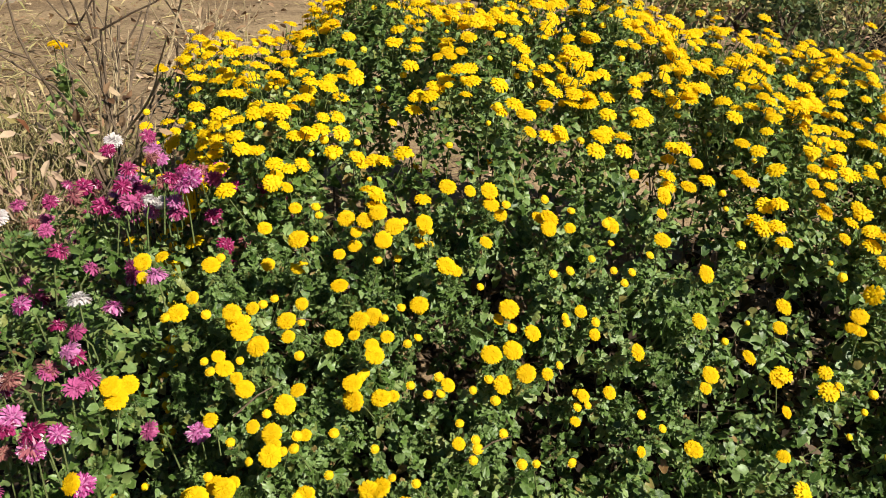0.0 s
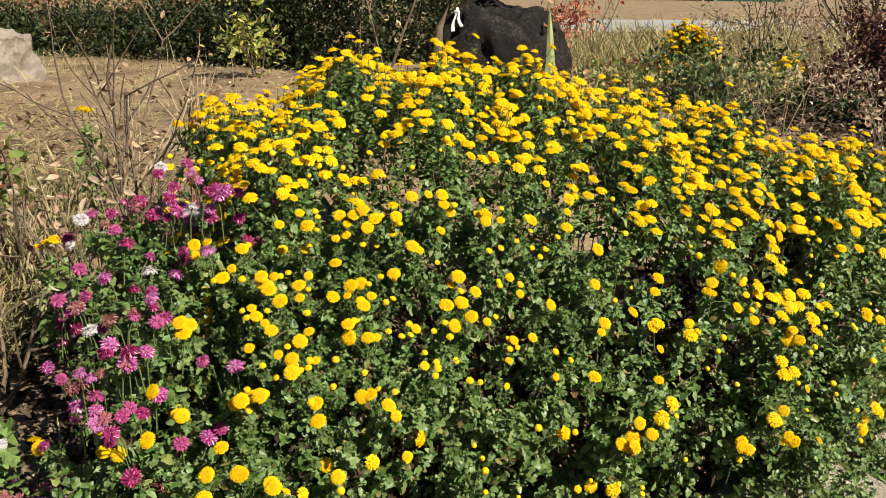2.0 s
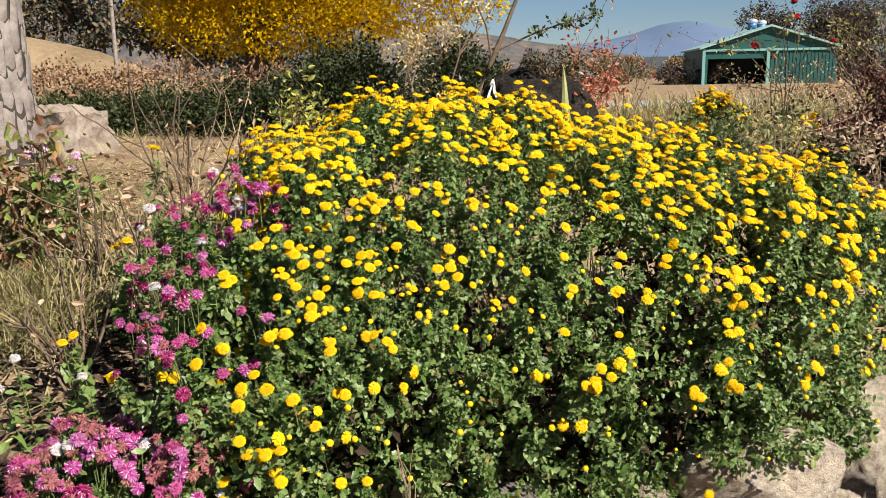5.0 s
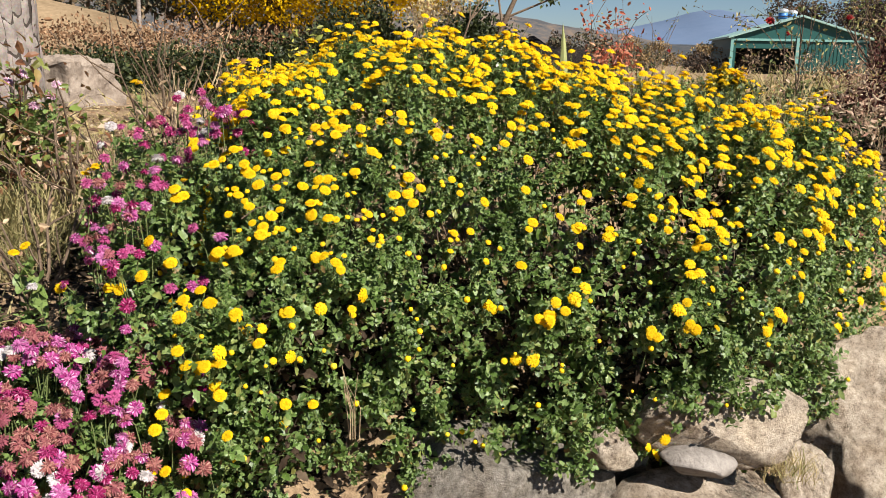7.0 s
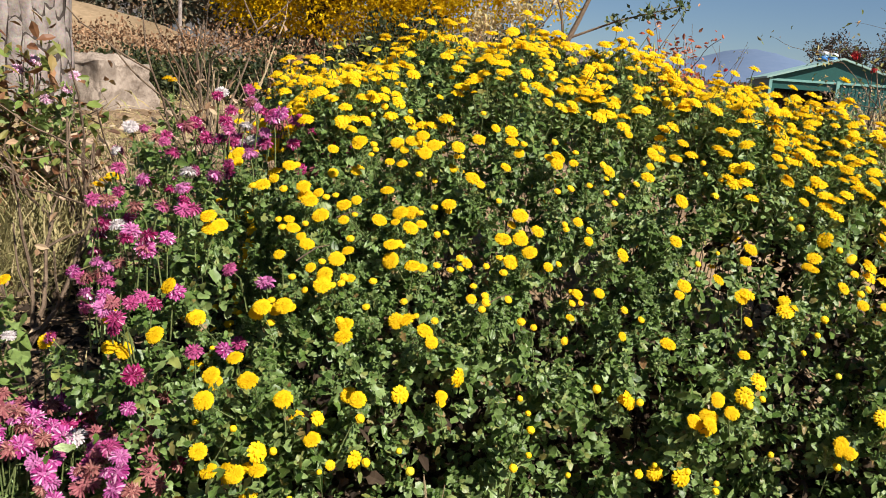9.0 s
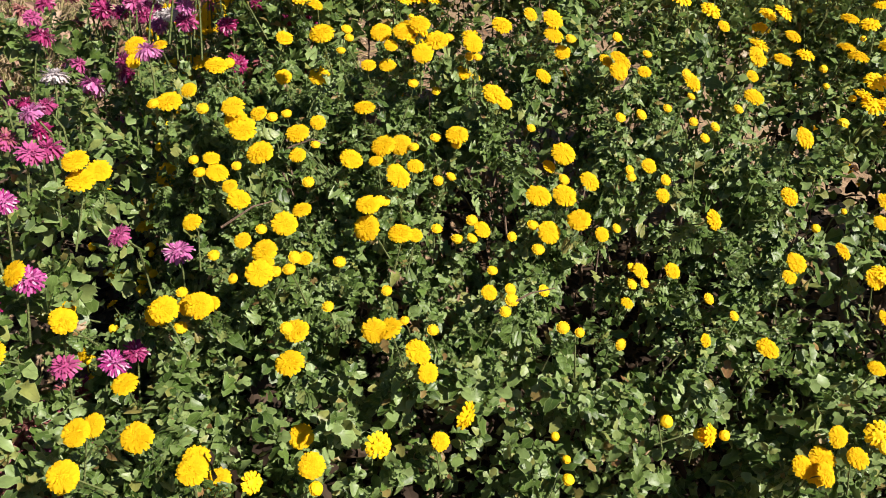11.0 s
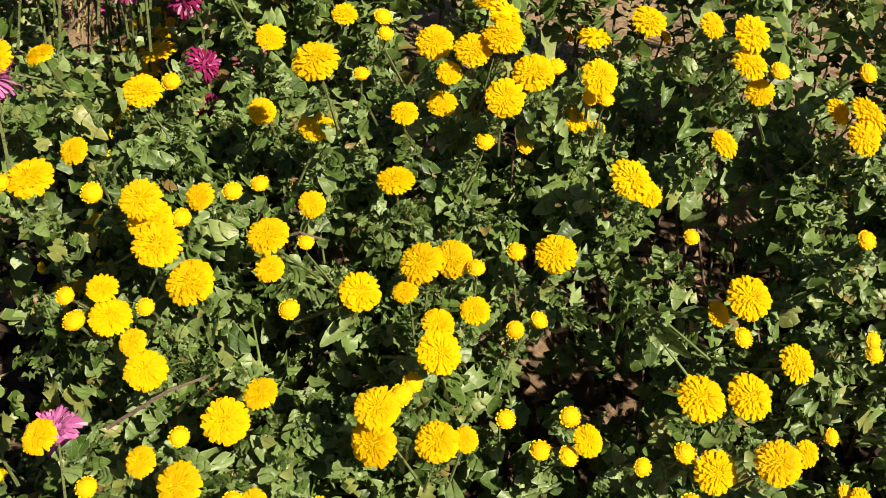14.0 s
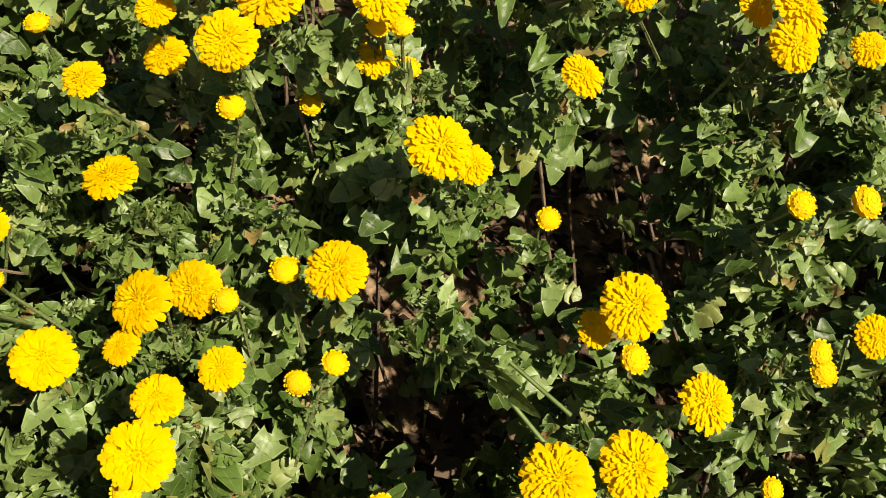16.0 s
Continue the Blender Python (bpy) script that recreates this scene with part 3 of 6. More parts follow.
class Mound:
    """The outer form of a plant: for each x a profile from its foot in front, over the shoulder and crest, down behind."""

    def __init__(self, x0, x1, front, crest_y, crest_z, foot):
        self.x0, self.x1 = x0, x1
        nx, ns = 90, 100
        xs = np.linspace(x0, x1, nx)
        self.xs = xs
        grid = np.zeros((nx, ns, 3))
        for i, x in enumerate(xs):
            yf, yc, zc, z0 = lin(x, *front), lin(x, *crest_y), lin(x, *crest_z), lin(x, *foot)
            span = max(yc - yf, 0.25)
            d = np.concatenate([PROF_D * min(1, span / 1.1), [span, span + 0.22, span + 0.38, span + 0.45]])
            f = np.concatenate([PROF_F, [1.0, 0.93, 0.62, 0.25]])
            yy, zz = yf + d, z0 + (zc - z0) * f
            for _ in range(2):
                yy = np.concatenate([[yy[0]], np.ravel(np.column_stack([0.75 * yy[:-1] + 0.25 * yy[1:], 0.25 * yy[:-1] + 0.75 * yy[1:]])), [yy[-1]]])
                zz = np.concatenate([[zz[0]], np.ravel(np.column_stack([0.75 * zz[:-1] + 0.25 * zz[1:], 0.25 * zz[:-1] + 0.75 * zz[1:]])), [zz[-1]]])
            seg = np.concatenate([[0], np.cumsum(np.hypot(np.diff(yy), np.diff(zz)))])
            s = np.linspace(0, seg[-1], ns)
            grid[i, :, 0], grid[i, :, 1], grid[i, :, 2] = x, np.interp(s, seg, yy), np.interp(s, seg, zz)
        lump = 0.024 * np.sin(grid[..., 0] * 13 + grid[..., 1] * 6 + grid[..., 2] * 4) + 0.022 * np.sin(grid[..., 2] * 17 - grid[..., 0] * 21) + 0.016 * np.sin(grid[..., 1] * 29 + grid[..., 0] * 33 + grid[..., 2] * 23)
        self.nor = self.normals(grid)
        self.grid = grid + self.nor * lump[..., None]
        self.nor = self.normals(self.grid)
        du, dv = np.gradient(self.grid, axis=0), np.gradient(self.grid, axis=1)
        self.area = np.linalg.norm(np.cross(du, dv), axis=-1)

    @staticmethod
    def normals(grid):
        n = unit(np.cross(np.gradient(grid, axis=0), np.gradient(grid, axis=1)))
        return n

    def settle(self, spots, reach=0.05):
        """Bring the surface to just under the blooms at these places, and leave the rest."""
        spots = np.asarray(spots, float)
        for span in (reach, reach * 0.6):
            top, low = np.zeros(self.area.shape), np.full(self.area.shape, 0.10)
            for q in spots:
                d2 = ((self.grid - q) ** 2).sum(-1)
                i, j = np.unravel_index(d2.argmin(), d2.shape)
                off = float((q - self.grid[i, j]) @ self.nor[i, j]) - 0.008
                w = np.exp(-((self.grid - self.grid[i, j]) ** 2).sum(-1) / (2 * span ** 2))
                top += w * np.clip(off, -0.09, 0.05)
                low += w
            self.grid = self.grid + self.nor * (top / low)[..., None]
            for _ in range(2):
                g = self.grid
                g[1:-1, 1:-1] = 0.5 * g[1:-1, 1:-1] + 0.125 * (g[:-2, 1:-1] + g[2:, 1:-1] + g[1:-1, :-2] + g[1:-1, 2:])
            self.nor = self.normals(self.grid)

    def at(self, x, s):
        """Place and outward normal at x and the share s (0 to 1) of the profile."""
        u = np.clip((np.asarray(x) - self.x0) / (self.x1 - self.x0), 0, 1) * (self.grid.shape[0] - 1)
        w = np.clip(np.asarray(s), 0, 1) * (self.grid.shape[1] - 1)
        a, b = np.minimum(u.astype(int), self.grid.shape[0] - 2), np.minimum(w.astype(int), self.grid.shape[1] - 2)
        fu, fw = (u - a)[:, None], (w - b)[:, None]
        g = self.grid
        p = g[a, b] * (1 - fu) * (1 - fw) + g[a + 1, b] * fu * (1 - fw) + g[a, b + 1] * (1 - fu) * fw + g[a + 1, b + 1] * fu * fw
        return p, self.nor[a, b]

    def scatter(self, n, weight=None, rnd=rng):
        w = self.area.copy()
        if weight is not None:
            w *= weight(self.grid, np.linspace(0, 1, self.grid.shape[1])[None, :] * np.ones((self.grid.shape[0], 1)))
        w = w.ravel() / w.sum()
        k = rnd.choice(len(w), n, p=w)
        a, b = np.unravel_index(k, self.area.shape)
        x = self.xs[a] + rnd.uniform(-0.5, 0.5, n) * (self.xs[1] - self.xs[0])
        s = (b + rnd.uniform(-0.5, 0.5, n)) / (self.grid.shape[1] - 1)
        return x, s


YELLOW_X = [-0.68, -0.52, -0.44, -0.40, -0.36, -0.1, 0.2, 0.5, 0.87, 1.1, 1.3, 1.5, 1.74]
YELLOW_Y = [1.30, 1.05, 0.74, 0.60, 0.52, 0.66, 0.75, 0.81, 0.90, 1.0, 1.2, 1.45, 1.75]
yellow_form = Mound(-0.68, 1.74, (YELLOW_X, YELLOW_Y),
                    ([-0.7, -0.3, 0.2, 0.6, 0.83, 1.2, 1.74], [1.86, 1.98, 1.90, 1.85, 1.78, 1.68, 1.85]),
                    ([-0.68, -0.5, -0.2, 0.13, 0.58, 0.83, 1.19, 1.35, 1.74], [1.18, 1.28, 1.34, 1.37, 1.315, 1.25, 1.185, 1.16, 0.99]),
                    ([-0.7, -0.2, 0.1, 0.5, 0.9, 1.2, 1.7], [0.18, 0.20, 0.31, 0.29, 0.31, 0.32, 0.38]))
pink_form = Mound(-0.78, -0.34, ([-0.78, -0.7, -0.55, -0.44, -0.34], [0.78, 0.64, 0.56, 0.56, 0.70]),
                  ([-0.78, -0.6, -0.34], [1.05, 1.22, 1.30]),
                  ([-0.78, -0.7, -0.6, -0.5, -0.4, -0.34], [0.92, 1.08, 1.14, 1.16, 1.15, 1.06]),
                  ([-0.8, -0.4], [0.35, 0.30]))
low_pink_form = Mound(-1.02, -0.36, ([-1.02, -0.85, -0.65, -0.48, -0.36], [0.50, 0.38, 0.33, 0.36, 0.50]),
                      ([-1.02, -0.36], [0.62, 0.66]),
                      ([-1.02, -0.9, -0.7, -0.5, -0.36], [0.42, 0.60, 0.67, 0.66, 0.50]),
                      ([-1.0, -0.4], [0.08, 0.10]))
# the largest blooms, where they stand
BLOOMS_LARGE = [
    (-0.109, 0.864, 0.994), (-0.366, 0.987, 1.075), (-0.166, 1.048, 1.13), (-0.114, 1.023, 1.15), (-0.224, 0.947, 1.136),
    (-0.31, 0.875, 1.052), (-0.295, 0.865, 1.028), (-0.275, 0.868, 1.003), (-0.139, 0.94, 1.008), (-0.138, 0.832, 0.967),
    (0.09, 0.903, 0.983), (0.058, 0.89, 0.983), (0.121, 0.934, 0.995), (0.057, 1.082, 1.167), (0.06, 1.072, 1.148),
    (-0.009, 1.18, 1.14), (-0.104, 0.99, 1.119), (-0.044, 1.03, 1.132), (-0.243, 0.92, 1.017), (0.107, 0.863, 0.968),
    (-0.058, 0.716, 0.849), (-0.094, 0.745, 0.857), (-0.187, 0.675, 0.84), (-0.317, 0.602, 0.775), (-0.39, 0.652, 0.748),
    (-0.259, 0.585, 0.76), (-0.451, 0.717, 0.835), (-0.342, 0.715, 0.857), (-0.318, 0.747, 0.855), (-0.149, 0.623, 0.755),
    (-0.443, 0.755, 1.005), (-0.439, 0.757, 0.983), (0.387, 0.994, 0.988),
]
BLOOMS_LARGE_MORE = [
    (0.407, 0.965, 0.909), (0.282, 0.937, 0.963), (0.464, 0.839, 0.734), (0.379, 0.911, 0.808), (0.351, 1.152, 1.139),
    (0.33, 1.052, 1.1), (0.448, 0.809, 0.697), (0.391, 1.005, 1.064), (0.521, 0.986, 0.891), (-0.009, 0.99, 1.078),
    (0.261, 1.113, 1.1), (-0.369, 0.686, 0.782), (-0.245, 0.784, 0.914), (0.154, 1.081, 1.124), (-0.173, 0.908, 0.996),
    (-0.173, 0.992, 1.041), (-0.089, 1.008, 1.134), (-0.119, 0.954, 1.008), (-0.049, 0.954, 1.029), (0.087, 0.969, 1.017),
    (-0.134, 1.021, 1.138), (0.152, 1.065, 1.112), (-0.241, 0.749, 0.903), (-0.232, 0.984, 1.077), (-0.455, 0.949, 1.095),
    (-0.387, 0.878, 1.049), (-0.308, 0.882, 1.035), (-0.319, 0.845, 0.98), (-0.289, 0.831, 0.955), (-0.138, 0.832, 0.938),
    (-0.101, 0.859, 0.926), (0.075, 0.866, 0.947), (-0.11, 0.742, 0.854),
]
BLOOMS_LARGE_REST = [
    (-0.345, 0.727, 0.85), (-0.233, 0.825, 0.934),
]
BLOOMS_MEDIUM = [
    (-0.329, 0.855, 0.993), (-0.095, 0.919, 0.993), (-0.053, 1.059, 1.088), (-0.228, 0.968, 1.021), (-0.292, 0.921, 1.036),
    (-0.243, 0.924, 0.988), (-0.217, 0.843, 0.947), (-0.145, 0.925, 0.992), (0.026, 1.066, 1.172), (0.076, 1.087, 1.125),
    (-0.263, 1.146, 1.11), (-0.044, 0.693, 0.838), (0.295, 0.816, 0.727), (0.198, 0.945, 0.832), (0.29, 0.881, 0.823),
    (0.012, 0.804, 0.888), (-0.025, 0.744, 0.715), (-0.348, 0.527, 0.659), (0.874, 0.957, 0.749), (0.397, 0.95, 0.894),
    (0.528, 0.946, 0.855), (0.779, 1.066, 0.963), (1.082, 1.022, 0.811), (1.198, 1.19, 0.925), (-0.452, 0.732, 0.838),
    (0.866, 0.86, 0.675), (0.454, 0.828, 0.696), (-0.023, 0.72, 0.737), (-0.148, 1.017, 1.12), (-0.152, 1.029, 1.092),
    (0.006, 0.996, 1.067), (-0.17, 0.982, 1.098), (-0.303, 0.842, 0.966),
]
BLOOMS_MEDIUM_MORE = [
    (-0.116, 0.898, 0.991), (0.072, 0.973, 0.997), (0.052, 1.032, 1.1), (0.137, 1.095, 1.119), (-0.297, 1.061, 1.107),
    (-0.286, 1.016, 1.064), (0.184, 1.057, 1.116), (0.345, 1.13, 1.115), (0.298, 1.154, 1.175), (-0.322, 0.767, 0.946),
    (0.248, 0.948, 0.884), (-0.433, 0.969, 1.095), (-0.447, 0.922, 1.082), (-0.374, 0.908, 1.058), (-0.084, 0.873, 0.92),
    (0.146, 0.922, 0.932), (0.197, 0.972, 1.013), (0.219, 0.96, 0.98), (-0.004, 0.883, 0.934), (0.207, 0.946, 0.879),
    (-0.294, 0.746, 0.86), (-0.271, 0.787, 0.923), (-0.24, 0.767, 0.906), (-0.2, 0.788, 0.91),
]
BUDS_NEAR = [
    (0.044, 1.005, 1.036), (-0.036, 1.064, 1.082), (-0.087, 1.055, 1.06), (-0.115, 1.014, 1.075), (-0.358, 1.016, 1.074),
    (-0.298, 0.905, 1.026), (-0.228, 0.958, 0.994), (-0.298, 0.852, 0.988), (-0.229, 0.93, 0.952), (-0.124, 0.872, 0.959),
    (-0.127, 0.848, 0.967), (-0.076, 0.961, 1.02), (-0.051, 0.95, 0.975), (-0.066, 0.937, 0.972), (-0.06, 0.901, 0.921),
    (0.093, 0.972, 0.982), (-0.227, 1.136, 1.116), (-0.22, 1.121, 1.107), (-0.27, 0.973, 1.026), (-0.285, 0.959, 1.023),
    (-0.349, 0.885, 1.043), (0.219, 0.964, 0.999), (-0.326, 0.745, 0.87), (-0.211, 0.762, 0.906), (0.035, 0.802, 0.896),
    (-0.271, 0.752, 0.891), (-0.049, 0.962, 1.014), (0.244, 1.081, 1.115), (0.154, 0.994, 1.065), (0.276, 1.004, 1.065),
    (0.247, 1.001, 1.069), (0.178, 0.988, 1.073), (0.304, 1.018, 1.088),
]
BUDS_NEAR_MORE = [
    (0.196, 0.952, 0.88), (0.294, 0.922, 0.862), (0.323, 0.9, 0.852), (0.185, 0.873, 0.807), (0.125, 0.824, 0.841),
    (0.102, 0.803, 0.855), (-0.299, 0.772, 0.907), (-0.162, 0.8, 0.905), (-0.107, 0.813, 0.87), (-0.046, 0.756, 0.856),
    (0.032, 0.781, 0.877), (0.166, 0.944, 0.934), (-0.213, 1.023, 1.105), (-0.075, 1.02, 1.137), (-0.047, 1.04, 1.113),
    (-0.036, 1.041, 1.113), (0.084, 1.082, 1.144), (0.145, 1.088, 1.152), (0.188, 1.083, 1.135), (0.251, 1.059, 1.09),
    (-0.401, 0.866, 1.047), (-0.335, 0.831, 0.982), (-0.344, 0.838, 0.994), (-0.101, 0.947, 1.009), (0.055, 0.872, 0.951),
    (0.172, 0.963, 1.007), (0.175, 0.959, 0.999), (0.216, 1.023, 1.078), (0.264, 0.995, 1.051), (-0.018, 0.897, 0.939),
    (-0.033, 0.88, 0.919), (-0.015, 0.875, 0.924), (0.032, 0.87, 0.934),
]
BUDS_NEAR_REST = [
    (0.064, 0.851, 0.929), (0.013, 0.828, 0.905), (0.038, 0.795, 0.886), (0.198, 0.941, 0.862), (0.215, 0.944, 0.863),
    (0.076, 0.833, 0.885), (-0.079, 0.762, 0.86), (-0.164, 0.752, 0.871), (-0.205, 0.732, 0.849), (-0.322, 0.728, 0.835),
    (-0.226, 0.762, 0.901), (-0.21, 0.782, 0.912), (-0.255, 0.806, 0.931),
]
LARGE, MEDIUM, BUDS = BLOOMS_LARGE + BLOOMS_LARGE_MORE + BLOOMS_LARGE_REST, BLOOMS_MEDIUM + BLOOMS_MEDIUM_MORE, BUDS_NEAR + BUDS_NEAR_MORE + BUDS_NEAR_REST
# sprays over the crest: x, and the share of the way from foot to back
SPRAYS_LEFT = [
    (-0.57, 0.6), (-0.49, 0.53), (-0.68, 0.59), (-0.14, 0.44), (-0.08, 0.58), (-0.0, 0.51), (-0.27, 0.61), (-0.38, 0.65), (-0.22, 0.53),
    (-0.27, 0.47), (-0.24, 0.42), (0.11, 0.43), (0.16, 0.43), (0.24, 0.48), (0.43, 0.42), (0.49, 0.42), (0.52, 0.44), (0.63, 0.4),
    (0.63, 0.41), (0.65, 0.47), (0.57, 0.47), (0.49, 0.53), (0.38, 0.55), (0.33, 0.65), (0.19, 0.62), (0.05, 0.55), (0.84, 0.62),
    (0.9, 0.61), (0.95, 0.59), (0.95, 0.53),
]
SPRAYS_RIGHT = [
    (1.17, 0.62), (1.09, 0.47), (1.36, 0.54), (1.36, 0.47), (1.33, 0.4), (1.06, 0.38), (1.09, 0.36), (1.03, 0.4), (1.01, 0.48),
    (0.79, 0.43), (0.73, 0.39), (0.82, 0.4), (0.9, 0.39), (0.65, 0.36), (0.79, 0.53), (0.52, 0.31), (0.6, 0.32), (0.65, 0.32),
    (0.73, 0.29), (0.79, 0.27), (0.84, 0.27), (1.17, 0.31), (1.11, 0.29), (1.11, 0.23), (0.52, 0.25), (0.79, 0.21), (0.82, 0.2),
    (0.71, 0.17), (0.43, 0.19),
]
BLOOMS_LOW = [
    (-0.361, 0.499, 0.7), (-0.374, 0.585, 0.787), (-0.375, 0.557, 0.756), (-0.352, 0.52, 0.66), (-0.313, 0.521, 0.659),
    (-0.283, 0.54, 0.659), (-0.285, 0.533, 0.589), (-0.422, 0.571, 0.572), (-0.424, 0.553, 0.531), (-0.41, 0.52, 0.41),
    (-0.44, 0.51, 0.41), (-0.434, 0.535, 0.501), (-0.271, 0.529, 0.496), (-0.37, 0.53, 0.35), (-0.187, 0.704, 0.449),
    (-0.221, 0.628, 0.678), (-0.252, 0.643, 0.706), (-0.179, 0.708, 0.728), (-0.272, 0.633, 0.737), (-0.323, 0.604, 0.777),
    (-0.49, 0.647, 0.822), (-0.44, 0.701, 0.841), (-0.489, 0.699, 0.892), (-0.569, 0.655, 0.844), (-0.579, 0.675, 0.784),
    (-0.549, 0.665, 0.784), (-0.715, 0.72, 0.768), (-0.176, 0.683, 0.509), (-0.117, 0.714, 0.498), (-0.198, 0.749, 0.838),
    (-0.299, 0.722, 0.869), (-0.33, 0.703, 0.869), (-0.435, 0.792, 0.984),
]
PINK_BLOOMS = [
    (-0.44, 0.26), (-0.42, 0.33), (-0.36, 0.33), (-0.4, 0.26), (-0.47, 0.38), (-0.48, 0.49), (-0.53, 0.39), (-0.62, 0.59), (-0.56, 0.62),
    (-0.52, 0.61), (-0.68, 0.47), (-0.65, 0.43), (-0.77, 0.49), (-0.68, 0.41), (-0.56, 0.36), (-0.52, 0.35), (-0.53, 0.34), (-0.59, 0.38),
    (-0.63, 0.34), (-0.64, 0.33), (-0.57, 0.32), (-0.55, 0.3), (-0.53, 0.3), (-0.5, 0.3), (-0.49, 0.37), (-0.66, 0.55),
]
PINK_LOW = [
    (-0.72, 0.41), (-0.68, 0.4), (-0.7, 0.38), (-0.64, 0.37), (-0.64, 0.47), (-0.7, 0.53), (-0.74, 0.48), (-0.65, 0.54), (-0.66, 0.59),
    (-0.58, 0.48), (-0.52, 0.45), (-0.52, 0.4), (-0.58, 0.38), (-0.6, 0.35), (-0.66, 0.34), (-0.63, 0.32), (-0.56, 0.31), (-0.54, 0.28),
    (-0.51, 0.3), (-0.46, 0.36), (-0.43, 0.33), (-0.47, 0.32), (-0.46, 0.28), (-0.57, 0.28), (-0.58, 0.26), (-0.64, 0.28), (-0.66, 0.3),
    (-0.51, 0.53),
]
PINK_NEAR = [
    (-0.437, 0.816, 0.899), (-0.383, 0.857, 0.862), (-0.401, 0.766, 0.769), (-0.425, 0.749, 0.76), (-0.468, 0.729, 0.772),
    (-0.517, 0.784, 1.047), (-0.49, 0.77, 1.013), (-0.432, 0.902, 1.094), (-0.502, 0.729, 0.873),
]
yellow_form.grid[..., 2] += lin(yellow_form.grid[..., 0], [-0.6, -0.25, 0.1, 0.35, 0.6, 0.85, 1.3], [0.0, 0.03, 0.05, 0.04, 0.02, 0.015, 0.005]) * np.clip((yellow_form.grid[..., 1] - 1.2) / 0.5, 0, 1)
inset = np.interp(yellow_form.grid[..., 0], [-0.6, -0.2, 0.2, 1.3, 1.7], [0.0, 0.022, 0.034, 0.034, 0.01]) * np.interp(yellow_form.grid[..., 2], [0.35, 0.6, 0.98, 1.10], [0.0, 1.0, 1.0, 0.1])
yellow_form.grid = yellow_form.grid - yellow_form.nor * inset[..., None]
yellow_form.nor = yellow_form.normals(yellow_form.grid)
yellow_form.settle(LARGE + MEDIUM + BUDS)

SUN_V = np.array(SUN_DIR[:])
UP = np.array([0, 0, 1.0])
GROWTH = np.array([0.05, -0.52, 0.85])   # the way the shoulder's blooms stand

BLOOM_RINGS = [(30, 0.42, 0.21, -24, 0.60), (31, 0.40, 0.20, -10, 0.58), (31, 0.34, 0.17, 1, 0.52), (29, 0.29, 0.14, 9, 0.45), (26, 0.24, 0.12, 16, 0.37), (21, 0.20, 0.10, 24, 0.28), (14, 0.15, 0.09, 28, 0.19), (9, 0.11, 0.07, 40, 0.11), (5, 0.07, 0.05, 60, 0.04)]
PLAIN_RINGS = [(16, 0.44, 0.32, -16, 0.58), (14, 0.40, 0.28, 2, 0.48), (8, 0.30, 0.24, 20, 0.30)]


def mesh_data(name, vf, material, smooth=False):
    me = bpy.data.meshes.new(name)
    me.from_pydata(vf[0].tolist(), [], vf[1].tolist())
    me.materials.append(material)
    if smooth:
        me.polygons.foreach_set("use_smooth", np.ones(len(me.polygons), dtype=bool))
    me.update()
    return me


def flower_template(rings, seed, dome=0.34, core=(0.62, -0.12), **kw):
    return merge([bloom_mesh(rings, dome, seed, **kw), dome_mesh(core[0], dome + core[1] * 0.35, 4, 10)])


def place_parts(name, datas, parent, pos, rot, size, seed=0):
    r = np.random.default_rng(seed)
    for p, m, s in zip(pos, rot, size):
        ob = new(name, datas[r.integers(len(datas))])
        ob.parent = parent
        ob.matrix_local = Matrix.Translation(Vector(p)) @ Matrix(m.tolist()).to_4x4() @ Matrix.Diagonal((s, s, s, 1))


def facing(nor, rnd, sunward=0.40, up=0.75, out=0.5, loose=0.26, high=None):
    """Which way blooms look: up on the crest, outwards down the front."""
    if high is not None:
        t = np.clip((high[:, None] - 0.75) / 0.4, 0, 1)
        up, out = 0.22 + (up - 0.22) * t, 0.95 + (out - 0.95) * t
    return unit(nor * out + UP * up + SUN_V * sunward + rnd.normal(0, loose, nor.shape))


# ----- the yellow plant -----
yellow = thing("chrysanthemum_bush", "broad mound of small double yellow chrysanthemums draping over stones", "flower bush", at=(0.4, 1.3, 0.4))
yellow.location = (0, 0, 0)


def near_zone(p):
    return (p[:, 0] > -0.48) & (p[:, 0] < 0.42) & (p[:, 1] < 1.14) & (p[:, 2] > 0.82)


# dark hollows low in the yellow plant, where its shoots part: place, width, depth
SHADED_GAPS = [(0.244, 0.847, 0.40, 0.05, 0.12), (0.40, 0.90, 0.40, 0.06, 0.12), (0.574, 0.86, 0.506, 0.055, 0.15), (0.603, 0.89, 0.41, 0.05, 0.12), (0.545, 0.86, 0.57, 0.04, 0.10)]


def give_way(p, n, blooms, drop):
    """Shoots keep below the blooms that stand among them."""
    for q in (() if blooms is None else blooms):
        for way in (n, np.broadcast_to(GROWTH, n.shape)):
            d = p - q
            rise = (d * way).sum(1)
            side = np.linalg.norm(d - rise[:, None] * way, axis=1)
            close = (side < (0.045 if way is n else 0.03)) & (rise > -drop) & (rise < 0.15)
            p[close] -= way[close] * (rise[close] + drop)[:, None]
    return p


